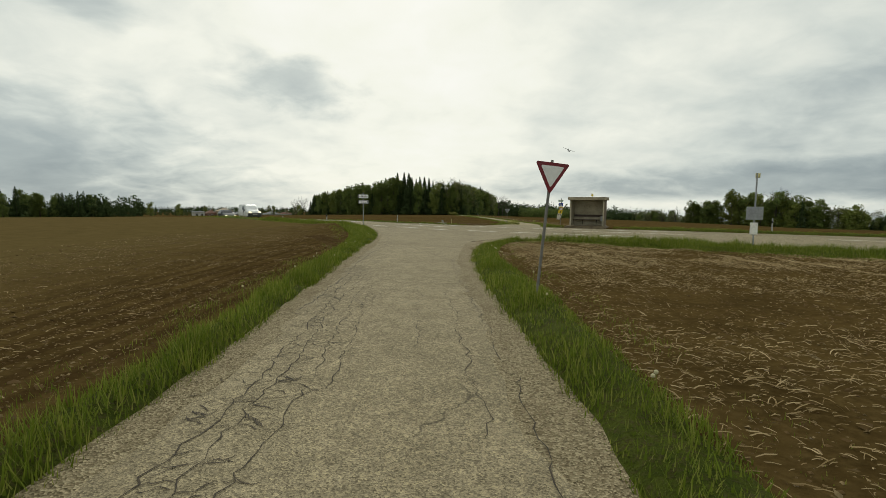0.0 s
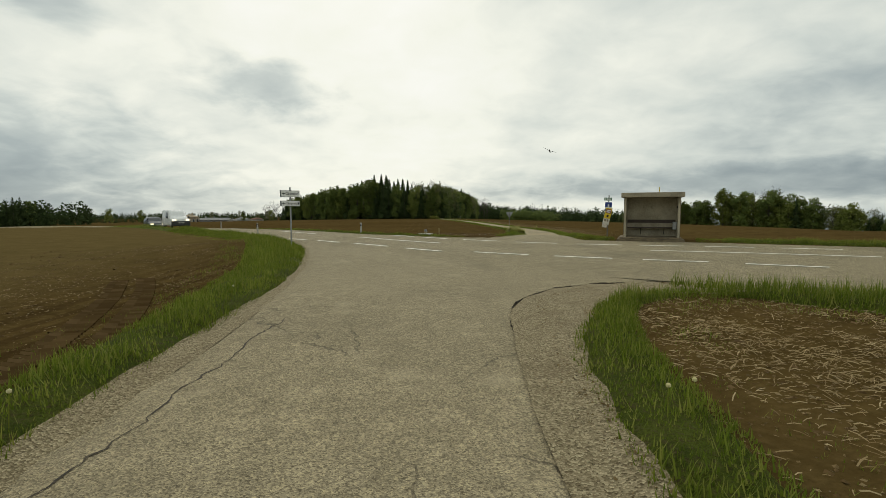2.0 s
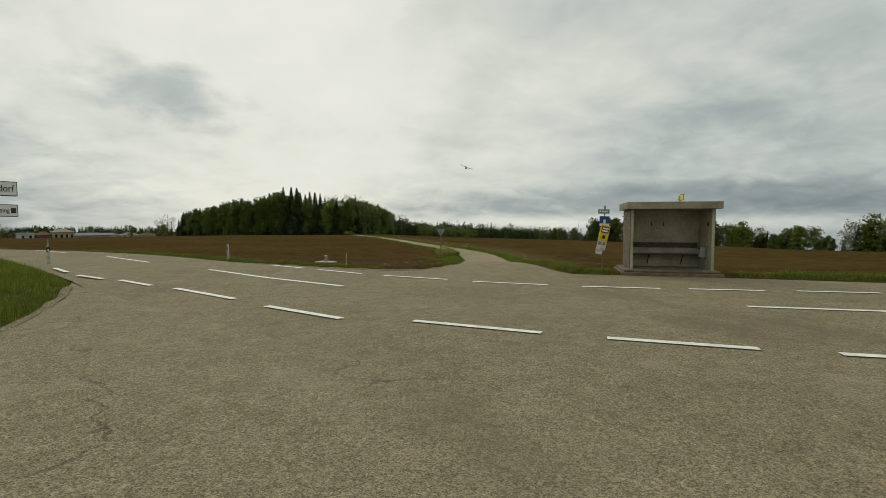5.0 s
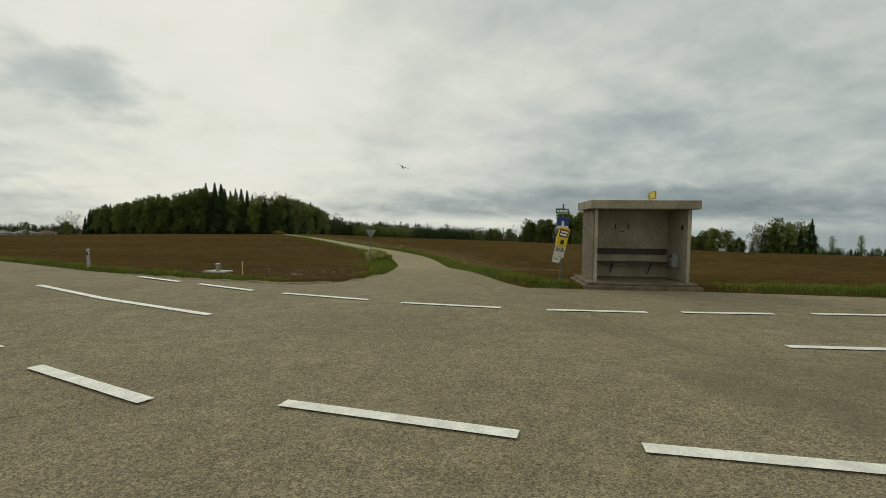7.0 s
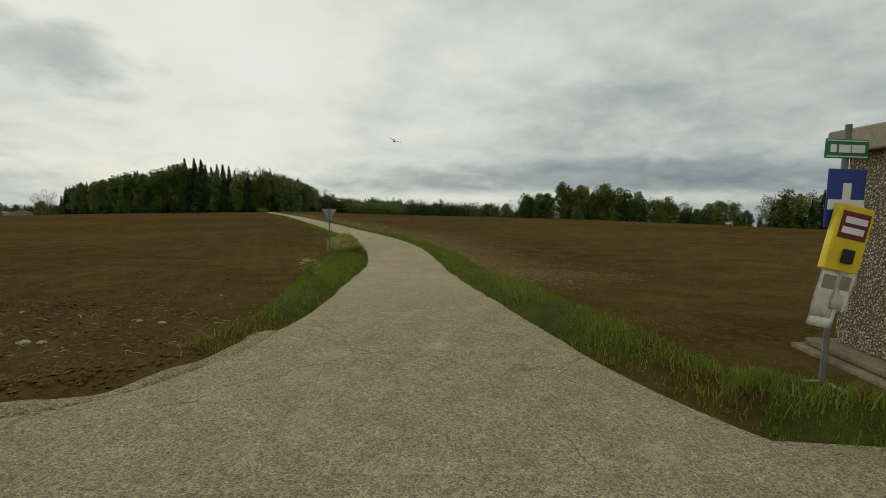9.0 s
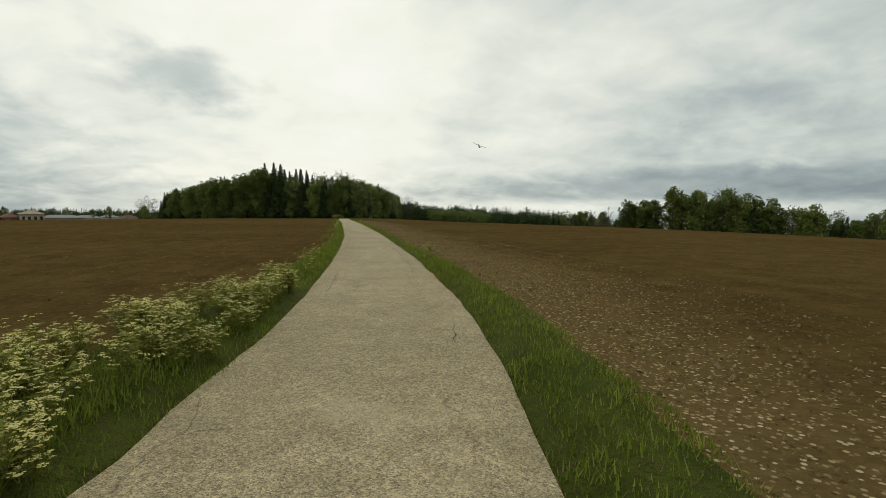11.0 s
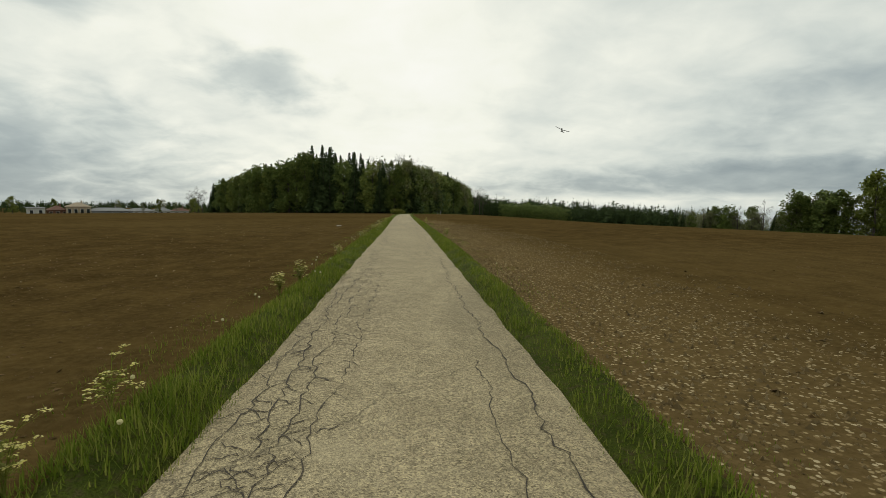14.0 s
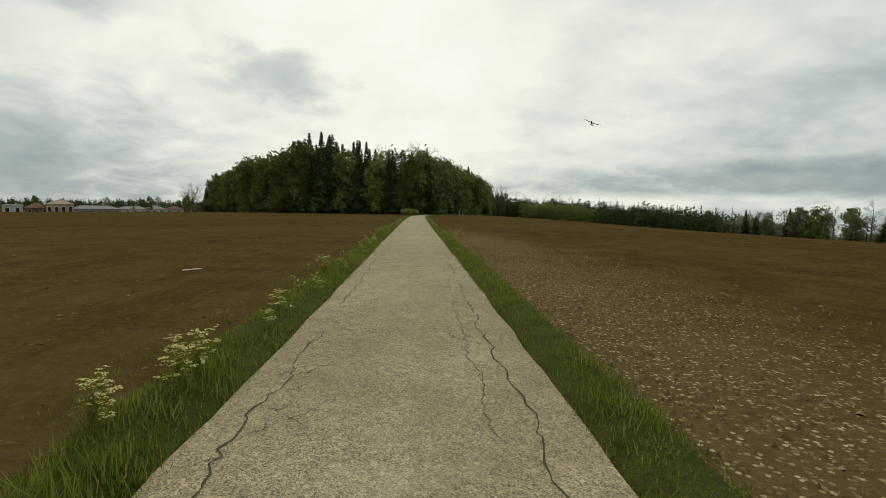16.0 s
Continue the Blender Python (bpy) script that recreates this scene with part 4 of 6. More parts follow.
def bare_parts(seed, height, spread):
    """A still leafless tree: trunk, limbs, branches and twigs."""
    rnd = random.Random(seed)
    tr = bmesh.new()
    add_tube(tr, [(0, 0, -0.3), (0.1, 0.1, height * 0.4), (0, 0.1, height * 0.8)], [0.014 * height, 0.01 * height, 0.03], 7)
    V, F = [], []

    def twig(p, d, length, r, level):
        e = p + d * length
        k = len(V)
        s = d.orthogonal().normalized()
        w = d.cross(s)
        V.extend([tuple(p + s * r), tuple(p - s * r * 0.5 + w * r * 0.87), tuple(p - s * r * 0.5 - w * r * 0.87), tuple(e)])
        F.extend([(k, k + 1, k + 3), (k + 1, k + 2, k + 3), (k + 2, k, k + 3)])
        if level:
            for _ in range(4):
                u = rnd.uniform(0.3, 1.0)
                nd = (d + Vector((rnd.gauss(0, 0.5), rnd.gauss(0, 0.5), rnd.gauss(0.15, 0.35)))).normalized()
                twig(p + d * length * u, nd, length * rnd.uniform(0.4, 0.65), r * 0.6, level - 1)

    for i in range(22):
        k = rnd.uniform(0.25, 0.8)
        a = rnd.uniform(0, 6.283)
        d = Vector((math.cos(a), math.sin(a), rnd.uniform(0.4, 1.4))).normalized()
        twig(Vector((0.05, 0.08, height * k)), d, spread * rnd.uniform(0.6, 1.0) * (1.15 - 0.5 * k), 0.05, 3)
    return tr, V, F


def make_tree(name, parts, crown_mat, label, crown_name="crown"):
    """A tree at the origin: an Empty with trunk and crown."""
    tr, V, F = parts
    root = empty(name, Matrix())
    part("trunk", tr, M_BARK, root)
    mesh_ob(crown_name, V, F, crown_mat, root)
    return tagged(root, label, "tree")


SPRUCES = [make_tree("spruce_tree", spruce_parts(s, 20, w), M_SPRUCE, "tall dark green spruce at the edge of the wood") for s, w in ((1, 5.0), (2, 5.8), (3, 4.3))]
LEAFIES = [make_tree("deciduous_tree", leafy_parts(s, 17, w, 2300, 0.36, 0.10), M_LEAF, "broad deciduous tree in fresh spring leaf") for s, w in ((11, 4.2), (12, 4.9), (13, 3.7))]
DARKS = [make_tree("dark_leaved_tree", leafy_parts(s, 17, w, 2500, 0.38, 0.06), M_WOODLEAF, "dark green tree in the closed edge of the wood") for s, w in ((14, 4.0), (15, 4.6), (16, 3.5))]
PALES = [make_tree("young_leaved_tree", leafy_parts(s, 15, w, 1100, 0.24), M_LEAFPALE, "thin deciduous tree with pale young leaves") for s, w in ((21, 3.6), (22, 4.2))]
BARES = [make_tree("bare_tree", bare_parts(s, 15, w), M_BARK, "still leafless tree with fine branches") for s, w in ((31, 4.0), (32, 4.6))]


def stand(rows, group):
    """Trees from (kind list, index, x, y, scale, turn); the first user of a kind is that tree itself."""
    for kinds, k, x, y, s, turn in rows:
        src = kinds[k % len(kinds)]
        m = Matrix.Translation((x, y, float(lie(x, y)) - 0.1)) @ pose(0, 0, 0, 0, 0, turn)
        if not src.get("used"):
            src["used"] = 1
            src.matrix_basis = m
            src.scale = (s,) * 3
            tagged(src, group=group)
        else:
            ob = copy_thing(src, m)
            ob.scale = (s,) * 3
            tagged(ob, group=group)


def along(line, step, jitter, rnd):
    p = resample(line, max(2, int(sum(math.dist(a, b) for a, b in zip(line, line[1:])) / step)))
    return [(x + rnd.uniform(-jitter, jitter), y + rnd.uniform(-jitter, jitter)) for x, y in p]


# the wood ahead: a rounded front, lower to its ends
rnd = random.Random(5)
WOOD = [(-97, 352), (-74, 322), (-52, 288), (-30, 262), (-18, 251), (-6, 246), (4, 244), (9, 252), (17, 280), (26, 312), (34, 352), (41, 394)]
ROOFLINE = ((-100, 14.5), (-74, 16.6), (-52, 18.0), (-38, 19.0), (-29, 20.4), (-18, 21.2), (-11, 20.8), (-7, 17.8), (-3, 16.2), (3, 16.6), (8, 17.8), (14, 17.2), (24, 17.6), (42, 17.2))
rows = []
for row in range(4):
    line = [(x * (1 - 0.03 * row), y + 4.6 * row) for x, y in WOOD]
    for x, y in along(line, 3.9 if row < 2 else 5.2, 1.3, rnd):
        h = float(np.interp(x, *zip(*ROOFLINE))) * rnd.uniform(0.82, 1.02)
        tall = -29 < x < -7
        r = rnd.random()
        dec = 0.62 if row == 0 else 0.34
        if tall:
            dec = 0.42 if row == 0 else 0.1
        if r < dec * 0.36 and not tall:
            rows.append((LEAFIES, rnd.randrange(3), x, y, h * 0.95 / 17, rnd.uniform(0, 360)))
        elif r < dec:
            rows.append((DARKS, rnd.randrange(3), x, y, h * (0.92 if tall else 0.94) / 17, rnd.uniform(0, 360)))
        elif r < 0.95 or row or tall:
            rows.append((SPRUCES, rnd.randrange(3), x, y, (h + (rnd.uniform(0.4, 2.0) if row else rnd.uniform(-2.5, 0.5))) / 20, rnd.uniform(0, 360)))
        else:
            rows.append((PALES, rnd.randrange(2), x, y, h / 15, rnd.uniform(0, 360)))
for x, y, h in ((6, 250, 17.5), (11, 262, 17), (13, 275, 17), (-2, 252, 17.5), (30, 332, 16.5), (34, 350, 17), (27, 318, 16.5)):
    rows.append((PALES, rnd.randrange(2), x, y, h / 15, rnd.uniform(0, 360)))
for x, y, h in ((-103, 352, 14), (-107, 357, 14.5), (-112, 363, 11), (-100, 350, 12), (46, 396, 18), (50, 402, 18.5), (53, 407, 15), (2, 252, 19.5), (8, 258, 19), (-1, 256, 19)):
    rows.append((BARES, rnd.randrange(2), x, y, h / 15, rnd.uniform(0, 360)))
stand(rows, "trees of the wood ahead")

# the belt of clumps and hedges at the foot of the fields to the east: from, to, how many, kinds, heights
BELT = [((101, 256), (119, 224), 26, (PALES, PALES, DARKS, SPRUCES), 6.6, 9.8),
        ((117, 226), (127, 216), 12, (DARKS, PALES, BARES, DARKS), 11.4, 15.4),
        ((128, 214), (141, 204), 11, (LEAFIES, LEAFIES, DARKS, PALES, PALES), 13.7, 20.2),
        ((140, 206), (146, 200), 4, (BARES, PALES), 18.9, 21.4),
        ((143, 202), (154, 192), 14, (SPRUCES, DARKS, DARKS, SPRUCES, LEAFIES), 13.2, 18.2),
        ((157, 189), (164, 181), 9, (LEAFIES, PALES, DARKS), 12.9, 15.4),
        ((163, 182), (170, 173), 10, (SPRUCES, DARKS, DARKS), 9.9, 11.9),
        ((170, 173), (174, 167), 6, (LEAFIES, PALES), 11.6, 13.6),
        ((174, 166), (178, 159), 8, (SPRUCES, DARKS), 6.6, 9.1),
        ((178, 158), (186, 142), 14, (SPRUCES, DARKS, PALES, LEAFIES, SPRUCES), 8.0, 16.0),
        ((188, 138), (214, 100), 30, (SPRUCES, SPRUCES, DARKS), 3.0, 4.6)]
rows = []
for (x0, y0), (x1, y1), n, kinds, h0, h1 in BELT:
    for k in range(n):
        u = (k + rnd.random()) / n
        kind = rnd.choice(kinds)
        full = 20 if kind is SPRUCES else 17 if kind in (LEAFIES, DARKS) else 15
        rows.append((kind, rnd.randrange(3), x0 + (x1 - x0) * u + rnd.uniform(-2.5, 2.5), y0 + (y1 - y0) * u + rnd.uniform(-2.5, 2.5) + 3.0 * rnd.random(), rnd.uniform(h0, h1) / full, rnd.uniform(0, 360)))
for x, y, h in ((112, 231, 12), (121, 223, 12.5), (126, 217, 15), (109, 238, 10)):
    rows.append((BARES, rnd.randrange(2), x, y, h / 15, rnd.uniform(0, 360)))
stand(rows, "trees below the eastern field")
poplar = None
for x, y, h in ((190, 138.8, 8.6), (194, 132.2, 9.2)):
    m = pose(x, y, float(lie(x, y)) - 0.1, 0, 0, 40 * h)
    if poplar is None:
        poplar = make_tree("poplar", leafy_parts(24, 9, 0.8, 900, 0.16, 0.08), M_WOODLEAF, "slim dark columnar poplar above the hedge")
        poplar.matrix_basis = m
    else:
        copy_thing(poplar, m)

# the left wood by the start
rows = []
for k in range(66):
    u = rnd.random()
    x, y = -128 - 70 * u + rnd.uniform(-6, 6), 176 - 46 * u + rnd.uniform(-10, 10)
    rows.append(((SPRUCES, DARKS)[rnd.random() < 0.5], rnd.randrange(3), x, y, (7 + 6 * u + rnd.uniform(-1.5, 1.5)) / 18, rnd.uniform(0, 360)))
stand(rows, "trees of the western wood")


def far_wood(name, line, depth, n, h0, h1, mat, label, conifer, seed):
    """A far wood as one mass of small crowns."""
    r = random.Random(seed)
    V, F = [], []
    p = resample(line, 400)
    for i in range(n):
        x, y = p[r.randrange(400)]
        x, y = x + r.uniform(-1, 1) * depth * 0.5, y + r.uniform(0, 1) * depth
        z, h = float(lie(x, y)), r.uniform(h0, h1) * (1 + 0.30 * noise.noise((x / 13, y / 13, seed)))
        if r.random() < conifer:
            w = h * r.uniform(0.14, 0.20)
            for t in range(42):
                q = r.random() ** 1.35
                a, ww = r.uniform(0, 6.283), w * (1.02 - q) * r.uniform(0.3, 1.0)
                c = Vector((x + ww * math.cos(a), y + ww * math.sin(a), z - 0.3 + h * 0.97 * q))
                l, turn = h * r.uniform(0.04, 0.075) * (1.25 - q), r.uniform(0, 6.283)
                k = len(V)
                V += [(c.x - l * math.cos(turn), c.y - l * math.sin(turn), c.z - l * r.uniform(0.1, 0.6)), (c.x + l * math.cos(turn), c.y + l * math.sin(turn), c.z - l * r.uniform(0.1, 0.6)), (c.x, c.y, c.z + l * r.uniform(0.9, 1.6))]
                F.append((k, k + 1, k + 2))
        else:
            for t in range(120):
                d = Vector((r.gauss(0, 1), r.gauss(0, 1), r.gauss(0, 1))).normalized() * r.random() ** 0.4
                c = Vector((x, y, z + h * 0.44)) + Vector((d.x * h * 0.26, d.y * h * 0.26, d.z * h * 0.48))
                a = Vector((r.gauss(0, 1), r.gauss(0, 1), r.gauss(0, 1))).normalized()
                b = a.orthogonal().normalized()
                s = h * r.uniform(0.026, 0.058)
                k = len(V)
                V += [tuple(c - a * s * 1.2), tuple(c + a * s * 1.2 - b * s * 0.3), tuple(c + b * s * 1.4)]
                F.append((k, k + 1, k + 2))
    ob = mesh_ob(name, V, F, mat)
    return tagged(ob, label, "wood", kind="stuff")


far_wood("field_edge_shrubs", [(124, 219), (150, 196), (176, 162), (190, 136)], 10, 300, 2.5, 5.5, M_WOODLEAF, "shrubs and young trees along the field foot", 0.12, 70)
far_wood("eastern_thicket", [(112, 233), (146, 200), (176, 163), (214, 102)], 9, 420, 2.5, 5.0, M_SPRUCE, "dark thicket below the eastern field", 0.45, 77)
far_wood("wood_interior", [(x * 0.88, y + 17) for x, y in WOOD[1:-2]], 16, 420, 11, 16, M_SPRUCE, "dark inner trees of the wood ahead", 0.4, 78)
far_wood("wood_undergrowth", WOOD, 8, 200, 2, 4.5, M_WOODLEAF, "undergrowth along the edge of the wood", 0.1, 69)
far_wood("western_undergrowth", [(-124, 180), (-200, 128)], 18, 340, 4, 9.0, M_SPRUCE, "dark undergrowth of the western wood", 0.4, 68)
far_wood("far_spruce_wood", [(52, 560), (120, 562), (175, 520), (232, 452)], 40, 1700, 13, 24, M_SPRUCE, "dark far spruce wood behind the field", 0.75, 71)
far_wood("far_spring_wood", [(96, 552), (150, 530)], 16, 150, 15, 19.5, M_WOODLEAF, "far deciduous wood edge in spring leaf", 0.1, 72)
far_wood("far_pale_wood", [(222, 452), (254, 418)], 20, 130, 14, 17.5, M_LEAFPALE, "far rounded trees in pale young leaf", 0.0, 79)
far_wood("far_pale_trees", [(252, 424), (262, 385), (240, 348)], 16, 190, 9, 12.5, M_LEAFPALE, "far pale young-leaved trees in a row", 0.0, 73)
far_wood("far_dark_foot", [(190, 500), (236, 440), (256, 384), (236, 340)], 14, 260, 3, 6, M_SPRUCE, "dark scrub at the foot of the far trees", 0.2, 80)
far_wood("far_hill_wood", [(-1100, 600), (-760, 640), (-520, 660), (-330, 680), (-230, 720)], 330, 2600, 7, 11, M_SPRUCE, "wooded hills on the far western skyline", 0.8, 74)
far_wood("far_low_wood", [(-560, 420), (-420, 520), (-300, 560), (-190, 470), (-120, 420)], 60, 620, 4, 6.5, M_SPRUCE, "low far trees behind the village", 0.6, 75)
far_wood("far_hedge", [(210, 104), (330, 60), (520, 20)], 20, 200, 7, 10, M_SPRUCE, "dark far hedge of spruces and poplars", 0.7, 76)

# ---- road markings ----
def stripe(line, width, name="road_marking"):
    p = resample(line, max(2, int(sum(math.dist(a, b) for a, b in zip(line, line[1:])) / 0.5) + 1))
    d = np.gradient(p, axis=0)
    d /= np.hypot(*d.T)[:, None]
    nrm = np.stack([-d[:, 1], d[:, 0]], -1) * width / 2
    a, b = p + nrm, p - nrm
    n = len(p)
    xy = np.concatenate([a, b])
    z = lie(xy[:, 0], xy[:, 1]) + 0.008
    V = [(x, y, zz) for (x, y), zz in zip(xy, z)]
    F = [(i, n + i, n + i + 1, i + 1) for i in range(n - 1)]
    return tagged(mesh_ob(name, V, F, M_WHITE), "worn white painted dash on the asphalt", "road marking", "painted road lines", kind="structure")


C_DASH = [((-9.2, 41.6), (-7.95, 39.8)), ((-7.14, 38.67), (-5.95, 37.45)), ((-5.37, 37.02), (-4.06, 35.5)), ((-3.33, 34.83), (-1.62, 32.8)), ((-0.86, 31.75), (0.48, 30.25)), ((1.59, 29.83), (3.21, 28.62)), ((3.94, 28.15), (5.45, 27.25)), ((6.18, 26.85), (7.7, 26.1)), ((8.4, 25.6), (9.95, 24.7))]
E_DASH = [((-1.98, 41.28), (-0.71, 39.65)), ((-0.18, 39.01), (1.14, 37.33)), ((1.78, 36.7), (3.39, 35.25)), ((3.94, 34.7), (5.58, 33.6)), ((6.29, 33.15), (7.92, 32.4)), ((8.54, 32.2), (10.06, 31.6)), ((10.75, 31.4), (12.3, 30.75)), ((13.0, 30.4), (14.7, 29.6))]
for a, b in C_DASH + E_DASH:
    stripe([a, b], 0.15)
for seg in ([(-3.75, 39.75), (-1.6, 36.85), (0.55, 34.4)], [(7.85, 29.85), (10.7, 28.55), (13.6, 27.0)], [(-10.2, 48.0), (-6.9, 43.6)], [(-18, 57), (-14.0, 52.2)]):
    stripe(seg, 0.15)
for s in ([(19, 23.5), (24, 20.8)], [(30, 17.5), (35, 14.7)], [(41, 11), (46, 8)], [(-30, 72), (-26, 66.8)]):
    stripe(s, 0.13)

# ---- the bus shelter ----
def text_mesh(body, size, material, parent, m, name="lettering"):
    cu = bpy.data.curves.new(name, "FONT")
    cu.body, cu.size, cu.extrude, cu.align_x, cu.align_y = body, size, 0.0015, "CENTER", "CENTER"
    tmp = bpy.data.objects.new(name, cu)
    scene.collection.objects.link(tmp)
    me = bpy.data.meshes.new_from_object(tmp.evaluated_get(bpy.context.evaluated_depsgraph_get()))
    bpy.data.objects.remove(tmp)
    bpy.data.curves.remove(cu)
    me.materials.append(material)
    ob = new(name, me)
    ob.parent = parent
    ob.matrix_basis = m
    return ob


FACE = pose(0, 0, 0, 90, 0, 0)  # lettering upright, read from -y
SHELTER = pose(9.167, 35.87, 0, 0, 0, -25)
sh = tagged(empty("bus_shelter", SHELTER @ Matrix.Diagonal((1.055, 1.0, 1.02, 1.0))), "open concrete bus shelter with pebbledash side walls", "bus shelter")
slab = bmesh.new()
add_box(slab, 0.04, 2.64, 0.0, 1.92, 0.035, 0.105, 0.02)
add_box(slab, -0.04, 2.72, -0.12, 2.0, -0.25, 0.03, 0.02)
part("floor_slab", slab, M_STEP, sh, "worn stepped concrete slab")
part("roof", box(0.10, 2.70, 0.10, 1.90, 1.96, 2.18, 0.018), M_CONC, sh, "thick weathered concrete roof slab")
for name, x0, x1 in (("side_wall", 0.24, 0.32), ("side_wall", 2.46, 2.54)):
    w = part(name, box(x0, x1, 0.30, 1.76, 0.10, 1.96, 0.008), M_WALLIN, sh, "concrete wall, plastered inside")
    out = (x0 - 0.022, x0 - 0.002) if x0 < 1 else (x1 + 0.002, x1 + 0.022)
    part("pebble_facing", box(out[0], out[1], 0.33, 1.75, 0.12, 1.95, 0.004), M_PEBBLE, w, "coarse pebbledash facing")
part("back_wall", box(0.32, 2.46, 1.63, 1.76, 0.10, 1.96, 0.006), M_WALLIN, sh, "stained plastered back wall")
part("back_rail", box(0.35, 2.42, 1.57, 1.61, 0.74, 0.90, 0.01), M_WOOD, sh, "dark wooden backrest board")
part("bench_seat", box(0.35, 2.44, 1.19, 1.57, 0.50, 0.545, 0.01), M_WOOD, sh, "dark wooden bench seat")
for x in (0.95, 1.95):
    br = bmesh.new()
    add_tube(br, [(x, 1.61, 0.20), (x, 1.50, 0.34), (x, 1.36, 0.49)], 0.016, 6)
    add_tube(br, [(x, 1.61, 0.49), (x, 1.22, 0.49)], 0.014, 6)
    part("bench_bracket", br, M_BLACK, sh, "curved black steel bracket")
part("wall_box", box(2.42, 2.458, 0.56, 0.62, 1.44, 1.56, 0.005), M_BLACK, sh, "small black box on the wall")
for k, (x, z, w, h) in enumerate(((1.05, 1.45, 0.03, 0.12), (1.20, 1.36, 0.10, 0.02), (1.40, 1.44, 0.025, 0.14))):
    part("graffito", box(x, x + w, 1.624, 1.627, z, z + h), M_BUMPER, sh, "dark scrawl")

bin_ = tagged(empty("litter_bin", SHELTER @ pose(2.495, 0.85, 0.46) @ Matrix.Scale(0.85, 4)), "silver ribbed metal litter bin on the shelter wall", "litter bin")
bb = bmesh.new()
add_box(bb, -0.10, 0.10, -0.12, 0.12, 0.0, 0.40, 0.02)
part("body", bb, M_STEEL, bin_)
for k in range(6):
    part("rib", box(-0.108, -0.098, -0.10 + 0.035 * k, -0.085 + 0.035 * k, 0.03, 0.30, 0.002), M_STEEL, bin_)
part("rim", box(-0.112, 0.112, -0.13, 0.13, 0.385, 0.42, 0.008), M_STEEL, bin_)
part("opening", box(-0.106, -0.099, -0.08, 0.08, 0.325, 0.375, 0.002), M_BLACK, bin_, "dark slot")

hs = tagged(empty("stop_flag", SHELTER @ pose(1.79, 0.75, 2.225, 0, 0, 268)), "yellow bus stop flag with a round sign on the roof", "bus stop sign")
part("post", tube([(-0.18, 0, -0.02), (-0.18, 0, 0.06)], 0.015), M_STEEL, hs)
flag = prism([(-0.02, 0.05), (0.46, 0.05), (0.46, 0.25), (-0.02, 0.25)], -0.012, 0.012, 0.003)
part("plate", flag, M_YELLOW, hs, "yellow plate")
disc = [(-0.1 + 0.105 * math.cos(a), 0.125 + 0.105 * math.sin(a)) for a in np.linspace(0, 2 * math.pi, 25)[:-1]]
dk = part("disc", prism(disc, -0.016, 0.016, 0.002), M_YELLOW, hs, "round yellow disc")
for x0, x1, z0, z1 in ((0.0, 0.455, 0.236, 0.246), (0.0, 0.455, 0.054, 0.064), (0.443, 0.455, 0.064, 0.236)):
    part("border", box(x0, x1, -0.0155, -0.0125, z0, z1), M_BLACK, hs, "black border")
ring = bmesh.new()
for k in range(24):
    a0, a1 = 2 * math.pi * k / 24, 2 * math.pi * (k + 1) / 24
    q = [ring.verts.new((-0.1 + r * math.cos(a), -0.0185, 0.125 + r * math.sin(a))) for a, r in ((a0, 0.088), (a1, 0.088), (a1, 0.1), (a0, 0.1))]
    ring.faces.new(q)
part("ring", ring, M_GREEN, dk, "green ring")
text_mesh("H", 0.15, M_GREEN, dk, pose(-0.1, -0.0185, 0.125) @ FACE, "letter")

# ---- street-name and newspaper post ----
bp = tagged(empty("sign_post", pose(9.0, 36.8, float(lie(9.0, 36.8)), 0, 1.5, -16)), "steel post with street name plate, blue sign and newspaper bags", "sign post")
part("pole", tube([(0, 0, -0.3), (0, 0, 2.15)], 0.024), M_POST, bp)
part("foot", box(-0.14, 0.14, -0.14, 0.14, -0.2, 0.03, 0.03), M_CONC, bp, "rough concrete foot")
np_ = part("name_plate", prism([(-0.22, 1.88), (0.14, 1.88), (0.14, 2.03), (-0.22, 2.03)], -0.05, -0.035, 0.004), M_GREEN, bp, "green street name plate")
for k, (x, w) in enumerate(((-0.185, 0.05), (-0.115, 0.10), (-0.005, 0.11))):
    part("white_bar", box(x, x + w, -0.054, -0.051, 1.925, 1.985), M_SIGNWHITE, np_, "white bar")
part("plate_border", box(-0.212, 0.132, -0.0535, -0.0515, 2.012, 2.02), M_SIGNWHITE, np_)
part("plate_border", box(-0.212, 0.132, -0.0535, -0.0515, 1.89, 1.898), M_SIGNWHITE, np_)
bl = part("blue_plate", prism([(-0.17, 1.34), (0.15, 1.34), (0.15, 1.80), (-0.17, 1.80)], -0.05, -0.035, 0.006), M_BLUE, bp, "blue square road sign")
part("white_upright", box(-0.045, 0.025, -0.054, -0.051, 1.36, 1.69), M_SIGNWHITE, bl, "white upright")
part("white_crossbar", box(-0.165, 0.145, -0.0555, -0.0545, 1.48, 1.56), M_SIGNWHITE, bl, "white cross bar")
tilt = pose(-0.01, -0.06, 1.27, 0, 11, 0)


def tilted(x0, x1, y0, y1, z0, z1, bevel=0.0):
    return box(x0, x1, y0, y1, z0, z1, bevel, tilt)


